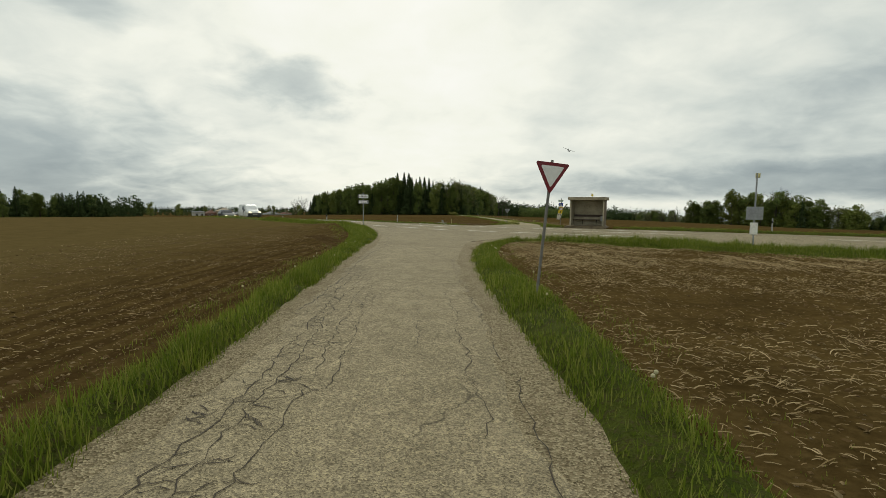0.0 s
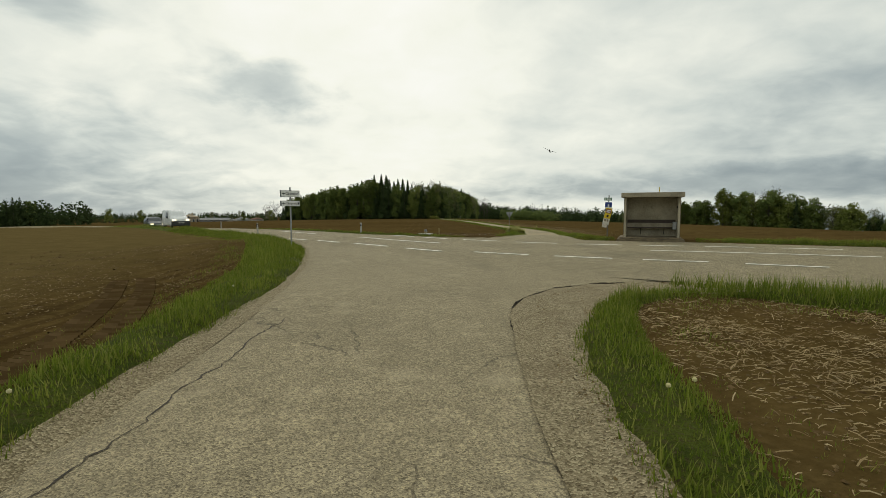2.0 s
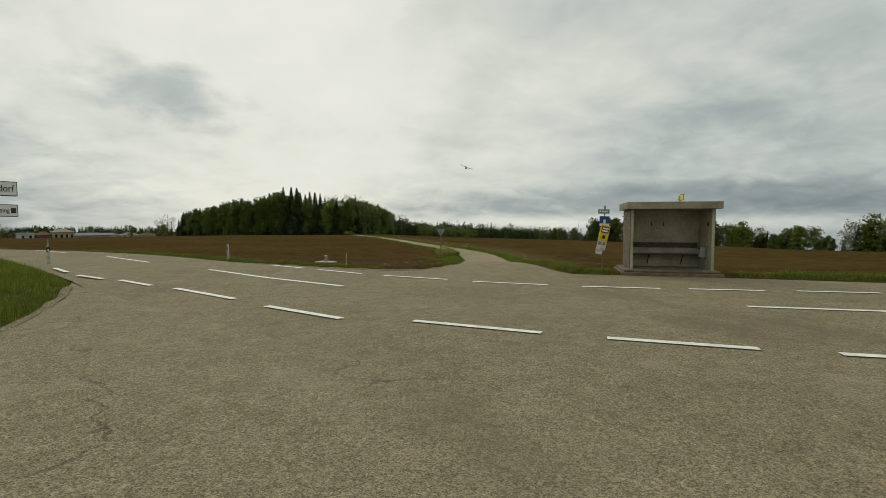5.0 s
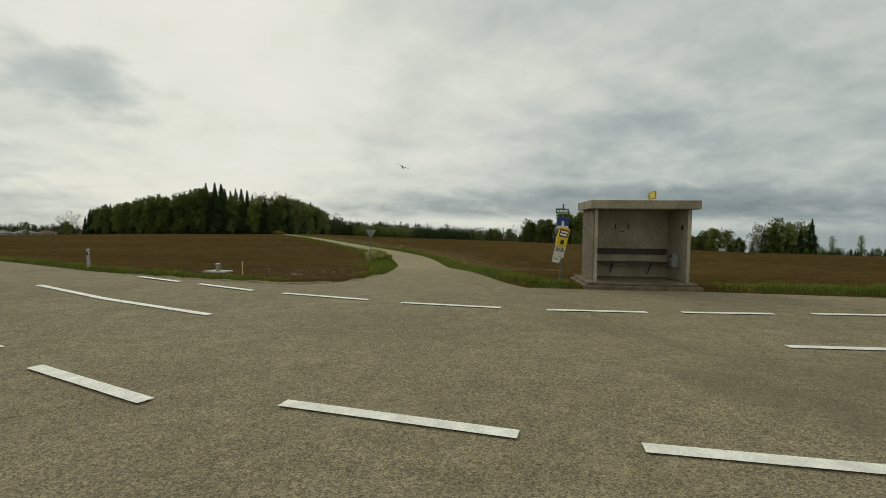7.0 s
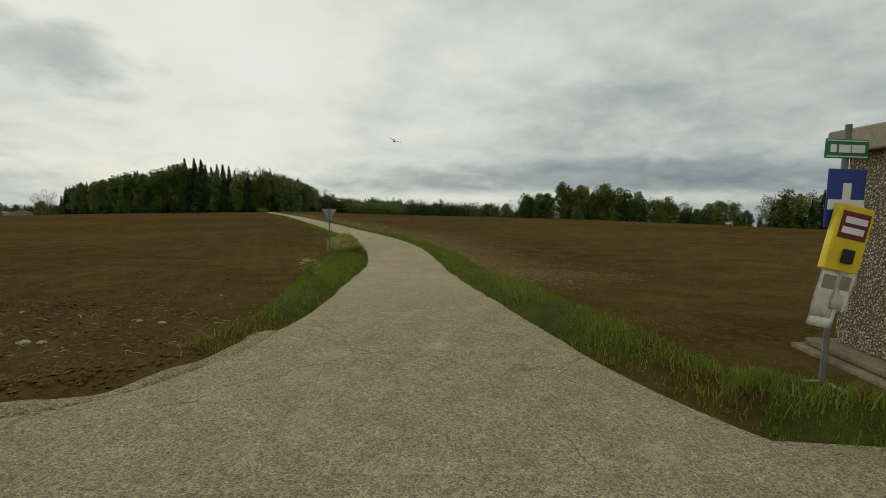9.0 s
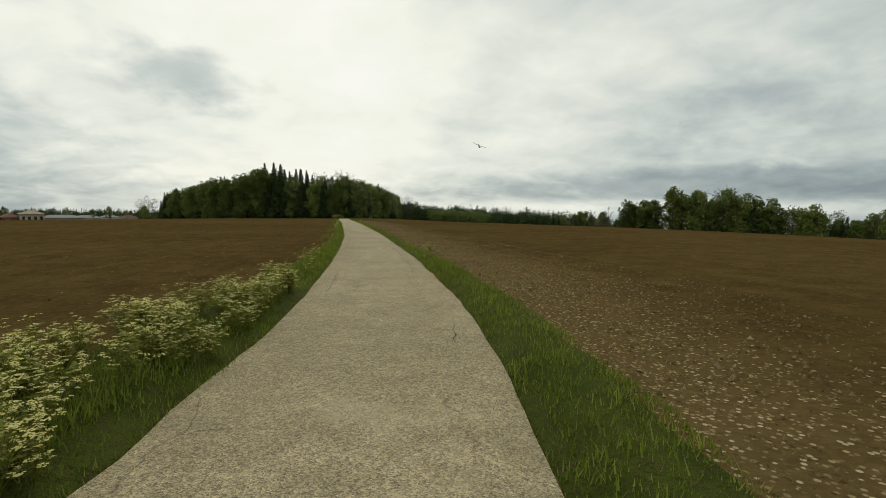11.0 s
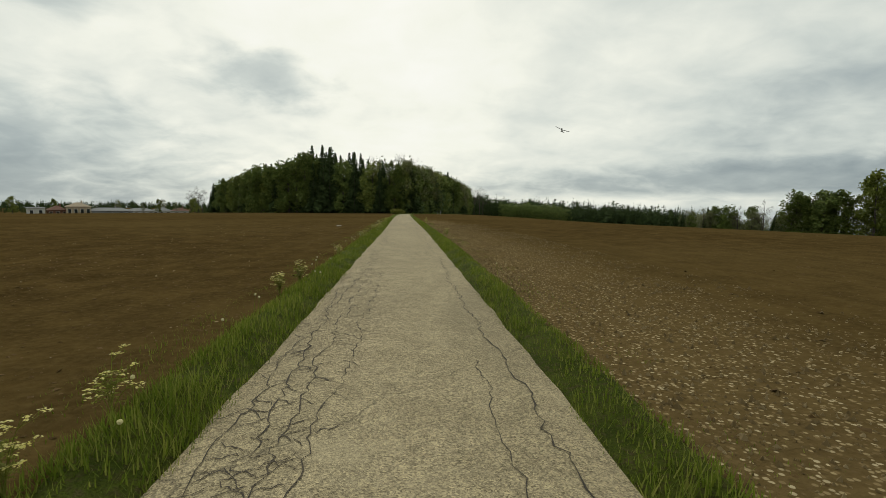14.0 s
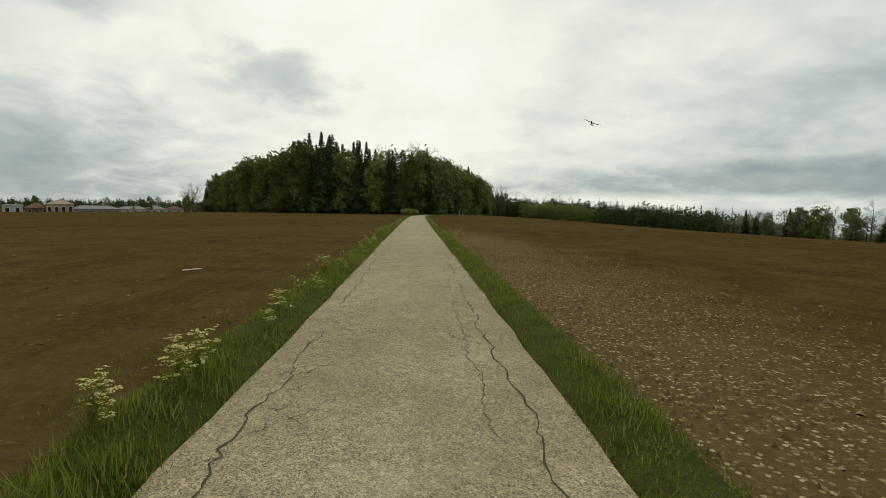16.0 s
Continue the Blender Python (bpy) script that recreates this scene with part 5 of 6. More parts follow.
bag = part("newspaper_bag", tilted(-0.15, 0.15, -0.07, 0.0, -0.28, 0.24, 0.012), M_YELLOW, bp, "yellow newspaper sales bag")
part("red_panel", tilted(-0.12, 0.12, -0.075, -0.0715, -0.02, 0.19), M_RED, bag, "red panel")
part("white_band", tilted(-0.09, 0.10, -0.079, -0.0765, 0.10, 0.15), M_SIGNWHITE, bag, "white band")
part("white_band", tilted(-0.10, 0.09, -0.079, -0.0765, 0.02, 0.07), M_SIGNWHITE, bag, "white band")
part("coin_box", tilted(-0.04, 0.05, -0.10, -0.072, -0.21, -0.10, 0.008), M_BLACK, bag, "black coin box")
for k, (x0, x1, z0, z1, y) in enumerate(((-0.15, 0.04, -0.66, -0.25, -0.05), (-0.01, 0.15, -0.58, -0.24, -0.065), (-0.14, 0.09, -0.74, -0.44, -0.04))):
    bm = bmesh.new()
    cols = 6
    rr = [[bm.verts.new(tilt @ Vector((x0 + (x1 - x0) * i / cols, y + 0.005 * math.sin(5.0 * i + k + j), z0 + (z1 - z0) * j / 5))) for i in range(cols + 1)] for j in range(6)]
    for j in range(5):
        for i in range(cols):
            bm.faces.new((rr[j][i], rr[j][i + 1], rr[j + 1][i + 1], rr[j + 1][i]))
    bmesh.ops.solidify(bm, geom=bm.faces[:], thickness=0.012)
    sheet = part("newspaper", bm, M_PAPER, bp, "folded newspapers in a clear bag", True)
    if k < 2:
        part("printed_block", tilted(x0 + 0.03, x1 - 0.05, y - 0.014, y - 0.009, z1 - 0.18, z1 - 0.07), M_CONC, sheet, "grey printed picture")


# ---- give-way signs ----
def give_way(m, side, top, lean):
    root = tagged(empty("give_way_sign", m @ pose(0, 0, 0, 0, lean, 0)), "triangular red and white give-way sign on a steel post", "road sign", "give-way signs")
    part("post", tube([(0, 0.03, -0.4), (0, 0.03, top + 0.05)], 0.024, 10), M_POST, root)
    h = side * 0.866
    r = 0.03

    def tri(s, y0, y1, bev):
        hh = s * 0.866
        c = top - h / 3
        pts = []
        for ax, az in ((-s / 2, c + hh / 3), (s / 2, c + hh / 3), (0, c - 2 * hh / 3)):
            for t in range(-2, 3):
                base = math.atan2(az - c, ax) + t * 0.35
                pts.append((ax * (1 - 0.11) + r * math.cos(base) * (s / side), c + (az - c) * (1 - 0.11) + r * math.sin(base) * (s / side)))
        pts.sort(key=lambda p: math.atan2(p[1] - c, p[0]))
        return prism(pts, y0, y1, bev)

    plate = part("plate", tri(side, -0.012, 0.0, 0.003), M_RED, root, "red bordered plate")
    part("white_field", tri(side * 0.68, -0.0165, -0.0125, 0.0), M_SIGNWHITE, plate, "white field")
    part("back", tri(side * 0.985, 0.001, 0.006, 0.0), M_STEEL, plate, "grey metal back")
    for z in (top - h * 0.25, top - h * 0.7):
        part("clamp", box(-0.05, 0.05, 0.008, 0.065, z - 0.015, z + 0.015, 0.004), M_STEEL, root)
    return root


give_way(pose(1.54, 7.70, 0.0, 0, 0, 10), 0.55, 2.20, 5.5)
sgn = give_way(pose(7.25, 54.3, float(lie(7.25, 54.3)), 0, 0, 172), 0.58, 1.95, -1.0)
tagged(sgn, "triangular give-way sign seen from its grey back")

# ---- direction sign ----
ds = tagged(empty("direction_sign", pose(-5.27, 31.9, 0, 0, 0, 44)), "two white direction boards with arrows on a steel post", "road sign")
part("post", tube([(0.05, 0.05, -0.4), (0.05, 0.05, 2.34)], 0.03, 10), M_STEEL, ds)
for z0, z1, word, bars in ((1.97, 2.22, "Oberndorf", False), (1.62, 1.83, "Obergrassing", True)):
    cs = part("board", box(-0.39, 0.39, -0.06, 0.02, z0, z1, 0.008), M_RIMDARK, ds, "box-shaped sign with dark rim")
    part("white_face", box(-0.375, 0.375, -0.0645, -0.0615, z0 + 0.015, z1 - 0.015), M_SIGNWHITE, cs, "white face")
    zc, hh = (z0 + z1) / 2, (z1 - z0)
    part("arrow", prism([(-0.345, zc), (-0.285, zc + hh * .22), (-0.275, zc + hh * .22), (-0.31, zc + hh * .06), (-0.22, zc + hh * .06), (-0.22, zc - hh * .06), (-0.31, zc - hh * .06), (-0.275, zc - hh * .22), (-0.285, zc - hh * .22)], -0.0675, -0.0655), M_BLACK, cs, "black arrow")
    if bars:
        text_mesh(word, 0.115, M_BUMPER, cs, pose(0.05, -0.067, zc) @ FACE @ Matrix.Diagonal((0.72, 1, 1, 1)), "lettering")
        part("black_bar", box(0.29, 0.36, -0.067, -0.0655, zc - 0.045, zc + 0.045), M_BUMPER, cs, "grey bar")
    else:
        text_mesh(word, 0.165, M_BLACK, cs, pose(0.07, -0.067, zc) @ FACE @ Matrix.Diagonal((0.74, 1, 1, 1)), "lettering")
part("clamp", box(0.0, 0.10, 0.02, 0.09, 2.08, 2.12, 0.004), M_STEEL, ds)
part("clamp", box(0.0, 0.10, 0.02, 0.09, 1.70, 1.74, 0.004), M_STEEL, ds)

# ---- timetable post of the far stop ----
tp = tagged(empty("timetable_post", pose(11.25, 17.35, 0.0, 0, 0, -35)), "bus stop post with grey timetable boards and yellow flag", "bus stop sign")
part("pole", tube([(0, 0, -0.4), (0, 0, 2.75)], 0.027), M_STEEL, tp)
part("board", box(-0.26, 0.26, -0.05, -0.03, 1.08, 1.55, 0.006), M_STEEL, tp, "grey timetable board")
part("lower_board", box(-0.12, 0.12, -0.05, -0.03, 0.55, 0.98, 0.006), M_PAPER, tp, "pale notice board")
part("flag", box(-0.05, 0.10, -0.012, 0.012, 2.58, 2.74, 0.006), M_PALEYELLOW, tp, "small pale yellow flag")


# ---- delineator posts ----
def delineator(x, y, h, black):
    r = tagged(empty("delineator_post", pose(x, y, float(lie(x, y)), 0, 0, 40)), "white roadside delineator post with dark reflector", "delineator", "delineator posts")
    part("post", prism([(-0.045, -0.1), (0.045, -0.1), (0.045, h - 0.05), (0.02, h), (-0.045, h - 0.02)], -0.03, 0.03, 0.008), M_DELIN, r)
    part("black_band", prism([(-0.048, h * 0.66), (0.048, h * 0.70), (0.048, h * (0.98 if black else 0.86)), (-0.048, h * (0.94 if black else 0.82))], -0.033, 0.033), M_BLACK, r, "dark slanted band")
    part("reflector", box(-0.02, 0.02, -0.04, -0.034, h * 0.72, h * 0.82), M_SIGNWHITE, r, "reflector")


delineator(-4.2, 44.7, 0.66, False)
delineator(-10.6, 44.0, 0.68, True)
delineator(-22.0, 66.3, 0.9, False)
delineator(-24.5, 59.2, 0.9, True)
delineator(21.0, 30.6, 0.9, False)
delineator(16.9, 236.0, 1.1, False)
delineator(17.7, 236.4, 1.1, False)

# ---- hydrant on its concrete pad, and the marker stake ----
hz = float(land(-0.02, 42.1))
hy = tagged(empty("hydrant", pose(-0.02, 42.1, hz, 0, 0, -35) @ Matrix.Scale(0.85, 4)), "low grey ground hydrant on a pale concrete pad", "hydrant")
part("pad", box(-0.42, 0.42, -0.30, 0.30, -0.2, 0.06, 0.015), M_PLASTER, hy, "pale concrete pad")
part("body", tube([(0, 0, 0.05), (0, 0, 0.25)], 0.075, 14), M_CONC, hy)
part("cap", tube([(0, 0, 0.25), (0, 0, 0.27), (0, 0, 0.31), (0, 0, 0.33)], [0.085, 0.095, 0.095, 0.06], 14), M_STEEL, hy, "metal cap")
part("outlet", tube([(0.06, 0, 0.2), (0.14, 0, 0.2)], 0.03, 10), M_STEEL, hy)
st = tagged(empty("marker_stake", pose(0.75, 40.9, float(lie(0.75, 40.9)), 2, 0, 0)), "thin yellowish wooden marker stake beside the hydrant", "stake")
part("stick", box(-0.014, 0.014, -0.014, 0.014, -0.1, 0.42, 0.004), M_PALEYELLOW, st)


# ---- vehicles on the main road ----
def wheel(parent, x, y, r, w, flip):
    t = part("tyre", tube([(x, y - w / 2, r), (x, y - w / 2 + 0.02, r), (x, y + w / 2 - 0.02, r), (x, y + w / 2, r)], [r * 0.9, r, r, r * 0.9], 24), M_TYRE, parent)
    s = -1 if flip else 1
    part("rim", tube([(x, y + s * (w / 2 + 0.001), r), (x, y + s * (w / 2 + 0.012), r)], [r * 0.64, r * 0.58], 18), M_RIM, t, "steel wheel disc")


def vehicle(name, m, secs, paint, label, glass_sides, front_glass, lamps, dark_nose, wheels):
    """secs: stations along x from nose to tail: x, sill, belt, top, half width, half width at the top."""
    root = tagged(empty(name, m), label, "car")
    bm = bmesh.new()
    rings = []
    for x, zs, zb, zt, w, wt_ in secs:
        prof = [(-w * 0.93, zs), (-w, zs + 0.18), (-w, zb * 0.85), (-w * 0.985, zb), (-wt_, zt - 0.07), (-wt_ * 0.86, zt), (wt_ * 0.86, zt), (wt_, zt - 0.07), (w * 0.985, zb), (w, zb * 0.85), (w, zs + 0.18), (w * 0.93, zs)]
        rings.append([bm.verts.new((x, y, z)) for y, z in prof])
    n = len(rings[0])
    for a, b in zip(rings, rings[1:]):
        for k in range(n):
            bm.faces.new((a[k], b[k], b[(k + 1) % n], a[(k + 1) % n]))
    bm.faces.new(rings[0])
    bm.faces.new(rings[-1][::-1])
    bmesh.ops.recalc_face_normals(bm, faces=bm.faces)
    bmesh.ops.subdivide_edges(bm, edges=[e for e in bm.edges if e.calc_length() > 0.9], cuts=1)
    body = part("body", bm, paint, root, smooth=False)

    def pane(pname, pts, parent, mat=M_GLASS, thick=0.012):
        b2 = bmesh.new()
        b2.faces.new([b2.verts.new(p) for p in pts])
        nn = b2.faces[:][0]
        b2.normal_update()
        bmesh.ops.solidify(b2, geom=[nn], thickness=thick)
        return part(pname, b2, mat, parent)

    pane("windscreen", front_glass, body)
    for pts in glass_sides:
        pane("side_window", pts, body)
        pane("side_window", [(x, -y, z) for x, y, z in pts][::-1], body)
    part("bumper", dark_nose, M_BUMPER, root, "dark plastic bumper")
    for y in (-1, 1):
        lx, ly, lz, lw, lh = lamps
        lb = bmesh.new()
        add_box(lb, lx - 0.05, lx + 0.10, y * ly - lw / 2, y * ly + lw / 2, lz - lh / 2, lz + lh / 2, 0.03)
        part("headlight", lb, M_LAMP, root, "lit headlight")
        mm = bmesh.new()
        add_box(mm, 1.12, 1.22, y * 0.98 - 0.09, y * 0.98 + 0.09, 0.98, 1.16, 0.03)
        part("mirror", mm, M_BUMPER, root, "dark side mirror")
    pl = part("number_plate", box(lx - 0.145, lx - 0.13, -0.26, 0.26, 0.50, 0.61, 0.003), M_SIGNWHITE, root, "white plate")
    part("dark_bar", box(lx - 0.148, lx - 0.146, -0.18, 0.18, 0.53, 0.58), M_BLACK, pl, "dark bar")
    for x, r in wheels:
        for y in (-0.72, 0.72):
            wheel(root, x, y, r, 0.19, y < 0)
    return root


nose = bmesh.new()
add_box(nose, -0.10, 0.30, -0.84, 0.84, 0.22, 0.70, 0.07)
VAN = [(0.0, 0.30, 0.62, 0.86, 0.70, 0.62), (0.12, 0.26, 0.78, 0.96, 0.80, 0.70), (0.55, 0.25, 0.92, 1.06, 0.84, 0.74), (0.95, 0.25, 0.98, 1.16, 0.85, 0.72), (1.55, 0.25, 1.02, 1.66, 0.85, 0.68), (1.95, 0.25, 1.03, 1.80, 0.85, 0.70), (2.4, 0.25, 1.03, 1.83, 0.85, 0.71), (4.1, 0.25, 1.03, 1.83, 0.85, 0.72), (4.32, 0.30, 1.03, 1.74, 0.82, 0.70)]
vehicle("delivery_van", pose(-24.4, 62.6, float(lie(-24.4, 62.6)) - 0.01, 0, 0, 129), VAN, M_CARWHITE, "small white delivery van with lit headlights on the road",
        [[(1.75, 0.862, 1.08), (2.55, 0.862, 1.08), (2.55, 0.775, 1.58), (2.0, 0.775, 1.58)]], [(0.97, -0.66, 1.10), (0.97, 0.66, 1.10), (1.60, 0.60, 1.62), (1.60, -0.60, 1.62)], (0.02, 0.60, 0.80, 0.34, 0.17), nose, ((0.78, 0.30), (3.45, 0.30)))
nose = bmesh.new()
add_box(nose, -0.08, 0.25, -0.80, 0.80, 0.20, 0.52, 0.06)
CAR = [(0.0, 0.28, 0.50, 0.66, 0.68, 0.60), (0.2, 0.24, 0.62, 0.78, 0.80, 0.70), (1.0, 0.23, 0.80, 0.92, 0.84, 0.72), (1.3, 0.23, 0.86, 0.98, 0.85, 0.70), (2.0, 0.23, 0.92, 1.40, 0.85, 0.62), (2.6, 0.23, 0.92, 1.46, 0.85, 0.62), (3.6, 0.23, 0.92, 1.40, 0.84, 0.60), (4.15, 0.26, 0.90, 1.05, 0.80, 0.64), (4.3, 0.32, 0.78, 0.92, 0.72, 0.6)]
vehicle("dark_car", pose(-31.6, 71.8, float(lie(-31.6, 71.8)) - 0.01, 0, 0, 129), CAR, M_CARDARK, "dark grey estate car with lit headlights on the road",
        [[(1.75, 0.862, 0.96), (3.6, 0.855, 0.96), (3.4, 0.70, 1.32), (2.15, 0.70, 1.34)]], [(1.32, -0.66, 0.99), (1.32, 0.66, 0.99), (2.0, 0.56, 1.38), (2.0, -0.56, 1.38)], (0.04, 0.60, 0.62, 0.32, 0.14), nose, ((0.80, 0.30), (3.45, 0.30)))

# ---- the model glider in the air ----
gl = tagged(empty("glider", pose(112.0, 436.0, 52.0, 24, 14, 70) @ Matrix.Scale(4.0, 4)), "dark glider aeroplane in the sky", "aeroplane")
part("fuselage", tube([(-0.9, 0, 0.04), (-0.6, 0, 0), (0, 0, 0), (0.75, 0, 0.03), (1.1, 0, 0.05)], [0.02, 0.11, 0.12, 0.04, 0.02], 10), M_BUMPER, gl)
for s in (-1, 1):
    wg = bmesh.new()
    vs = [wg.verts.new(p) for p in ((-0.15, s * 0.05, 0.08), (0.17, s * 0.05, 0.08), (0.12, s * 1.0, 0.16), (0.04, s * 1.55, 0.26), (-0.06, s * 1.55, 0.26), (-0.12, s * 1.0, 0.16))]
    wg.faces.new(vs)
    bmesh.ops.solidify(wg, geom=wg.faces[:], thickness=0.04)
    part("wing", wg, M_BUMPER, gl)
part("tailplane", box(0.9, 1.08, -0.36, 0.36, 0.07, 0.095, 0.008), M_BUMPER, gl)
part("fin", prism([(0.88, 0.06), (1.1, 0.06), (1.14, 0.36), (1.0, 0.36)], -0.012, 0.012), M_BUMPER, gl)

# ---- village on the left skyline ----
def house(x, y, turn, w, d, h, rise, wall, roofm, label, cols, name="house"):
    z = float(lie(x, y)) - 2.5
    r = tagged(empty(name, pose(x, y, z, 0, 0, turn)), label, "house", "houses of the village")
    body = part("wall", box(-w / 2, w / 2, -d / 2, d / 2, -0.5, h), wall, r)
    o = 0.5
    bm = bmesh.new()
    inset = min(w, d) * 0.5 if rise > 0.6 else 0.3
    lo = [bm.verts.new((sx * (w / 2 + o), sy * (d / 2 + o), h)) for sx, sy in ((-1, -1), (1, -1), (1, 1), (-1, 1))]
    hi = [bm.verts.new((sx * max(0.1, w / 2 - inset), sy * max(0.05, d / 2 - inset), h + rise)) for sx, sy in ((-1, -1), (1, -1), (1, 1), (-1, 1))]
    for k in range(4):
        bm.faces.new((lo[k], lo[(k + 1) % 4], hi[(k + 1) % 4], hi[k]))
    bm.faces.new(hi)
    bm.faces.new(lo[::-1])
    rf = part("roof", bm, roofm, r)
    part("chimney", box(w * 0.12, w * 0.12 + 0.6, -0.3, 0.3, h + rise * 0.5, h + rise + 0.9), roofm, rf)
    for k in range(cols):
        cx_ = -w / 2 + w * (k + 0.5) / cols
        wn = part("window", box(cx_ - 0.6, cx_ + 0.6, -d / 2 - 0.06, -d / 2 + 0.02, h * 0.42, h * 0.80), M_GLASS, r)
        part("frame", box(cx_ - 0.68, cx_ + 0.68, -d / 2 - 0.045, -d / 2 + 0.01, h * 0.40, h * 0.82), M_SIGNWHITE, wn, "white frame")
    return r


house(-153, 337, 38, 9.5, 8, 5.8, 2.0, M_PLASTERWARM, M_PLASTERWARM, "sand-coloured house with a hipped roof", 4)
house(-143.5, 345, 36, 19, 9, 3.8, 1.5, M_ROOFGREY, M_ROOFGREY, "long low grey-roofed hall", 6, "hall")
house(-167.5, 330, 40, 6.5, 7, 5.2, 0.4, M_PLASTER, M_ROOFGREY, "white house with a flat roof", 2)
house(-161.5, 335, 40, 7.5, 8, 4.2, 2.2, M_ROOF, M_ROOF, "red-brown house with a tiled roof", 3)
house(-146, 376, 30, 14, 8, 3.8, 1.6, M_PLASTER, M_ROOFGREY, "long white house among trees", 4)
house(-132, 372, 30, 9, 8, 4.0, 1.8, M_PLASTER, M_ROOFGREY, "small white house among trees", 3)
house(-120, 368, 30, 8, 7, 3.8, 1.6, M_PLASTER, M_ROOF, "small white house with a red roof", 2)
house(178, 160, -45, 7, 6, 2.6, 1.2, M_PLASTERWARM, M_ROOF, "small sand-coloured shed with a red roof behind trees", 3, "shed")
rows = []
rnd = random.Random(44)
for x, y, h in ((-125, 356, 7), (-114, 352, 6), (-108, 356, 8), (-134, 358, 6), (-150, 362, 8), (-170, 345, 7), (-186, 340, 8), (-200, 330, 9), (-104, 350, 7), (-140, 390, 9), (-118, 384, 8)):
    rows.append(((LEAFIES, PALES)[rnd.random() < 0.35], rnd.randrange(3), x, y, h / 16, rnd.uniform(0, 360)))
stand(rows, "garden trees of the village")


# ---- what lies on the fields ----
def scatter(name, tv, tf, pts, size, squash, material, label, cat, rng, sink=0.3, free=1.0, lay=None, tail=0.7):
    """Many small bits from one template, each turned and stretched, joined as stuff."""
    n = len(pts)
    tv = np.array(tv, float)
    ang = rng.random(n) * 2 * np.pi if lay is None else lay + 0.85 * rng.standard_normal(n)
    c, s = np.cos(ang), np.sin(ang)
    size = size * (0.6 + tail * rng.random(n) ** 3)
    sx = size * (0.6 + 0.9 * rng.random(n))
    sy = size * (0.6 + 0.7 * rng.random(n))
    sz = size * squash * (0.6 + 0.8 * rng.random(n))
    V = tv[None] * (1 + 0.25 * rng.standard_normal((n, len(tv), 3)) * free)
    x, y, z = V[..., 0] * sx[:, None], V[..., 1] * sy[:, None], V[..., 2] * sz[:, None]
    tilt_ = 0.25 * rng.standard_normal(n)
    z = z + x * tilt_[:, None]
    X, Y = x * c[:, None] - y * s[:, None], x * s[:, None] + y * c[:, None]
    gz = land(pts[:, 0], pts[:, 1])
    out = np.stack([X + pts[:, :1], Y + pts[:, 1:2], z + (gz + sz * (0.5 - sink))[:, None]], -1).reshape(-1, 3)
    tf = np.array(tf)
    F = (tf[None] + (np.arange(n) * len(tv))[:, None, None]).reshape(-1, tf.shape[1])
    return tagged(mesh_ob(name, out, F, material), label, cat, kind="stuff")


OCT = ([(1, 0, 0), (0, 1, 0), (-1, 0, 0), (0, -1, 0), (0, 0, 1), (0, 0, -1)], [(0, 1, 4), (1, 2, 4), (2, 3, 4), (3, 0, 4), (1, 0, 5), (2, 1, 5), (3, 2, 5), (0, 3, 5)])
CHIP = ([(1, 0, -.2), (0, 1, -.2), (-1, 0, -.2), (0, -1, -.2), (0.2, 0.1, 0.9)], [(0, 1, 4), (1, 2, 4), (2, 3, 4), (3, 0, 4)])
STICK = ([(-1, -0.08, 0), (-1, 0.06, 0.08), (-0.1, 0.0, 0.16), (-0.1, 0.17, 0.24), (1, -0.06, 0.03), (0.95, 0.08, 0.12)], [(0, 2, 3, 1), (2, 4, 5, 3)])


def field_points(n, x0, x1, y0, y1, rng, keep=0.9, patchy=0.0, bias=1.0):
    """Places on open field, clear of asphalt and verges."""
    u = rng.random(n) ** bias
    p = np.stack([x0 + (x1 - x0) * u, y0 + (y1 - y0) * rng.random(n)], -1)
    rd = road_dist(p[:, 0], p[:, 1])
    p = p[rd > keep]
    if patchy:
        q = np.array([noise.noise((0.35 * x, 0.35 * y, 1.0)) + 0.5 * noise.noise((1.1 * x, 1.1 * y, 4.0)) for x, y in p])
        p = p[q + 0.35 * rng.standard_normal(len(p)) > patchy - 0.2]
    return p


rng = np.random.default_rng(12)
def beside_lane(n, y0, y1, d0, d1, bias, rng):
    """Places on the field east of the lane, thinning away from its verge."""
    y = y0 + (y1 - y0) * rng.random(n)
    edge = np.interp(y, [p[1] for p in SIDE_R], [p[0] for p in SIDE_R])
    p = np.stack([edge + d0 + (d1 - d0) * rng.random(n) ** bias, y], -1)
    q = np.array([noise.noise((0.5 * a, 0.5 * c, 6.0)) for a, c in p])
    return p[q + 0.4 * rng.standard_normal(n) > -0.02]


pts = np.concatenate([beside_lane(82000, 43, 141, 0.5, 5.6, 2.0, rng), field_points(700, 24, 45, 50, 160, rng)])
scatter("field_stones_east", *CHIP, pts, 0.0145, 1.1, M_STONE, "pale stones lying on the brown field", "stones", rng, tail=1.5)
pts = np.concatenate([field_points(1500, -12, -2.6, -2, 32, rng), field_points(1500, 1.8, 14, -2, 22, rng), field_points(1800, -4, 9.8, 62, 140, rng)])
scatter("field_stones_west", *OCT, pts, 0.024, 0.6, M_STONE, "scattered pale stones on the field", "stones", rng)
pts = np.concatenate([field_points(9000, -14, -2.6, -3, 32, rng), field_points(9000, 1.6, 16, -3, 22, rng), field_points(9000, 0, 9.8, 56, 135, rng), field_points(7000, 13.3, 26, 46, 138, rng), field_points(3500, -3, 8, 41, 56, rng), field_points(14000, -1.5, 5.5, 39, 44, rng, 0.12, 0.05)])
scatter("soil_clods", *CHIP, pts, 0.032, 0.38, M_CLOD, "crumbly brown clods of soil", "soil", rng)
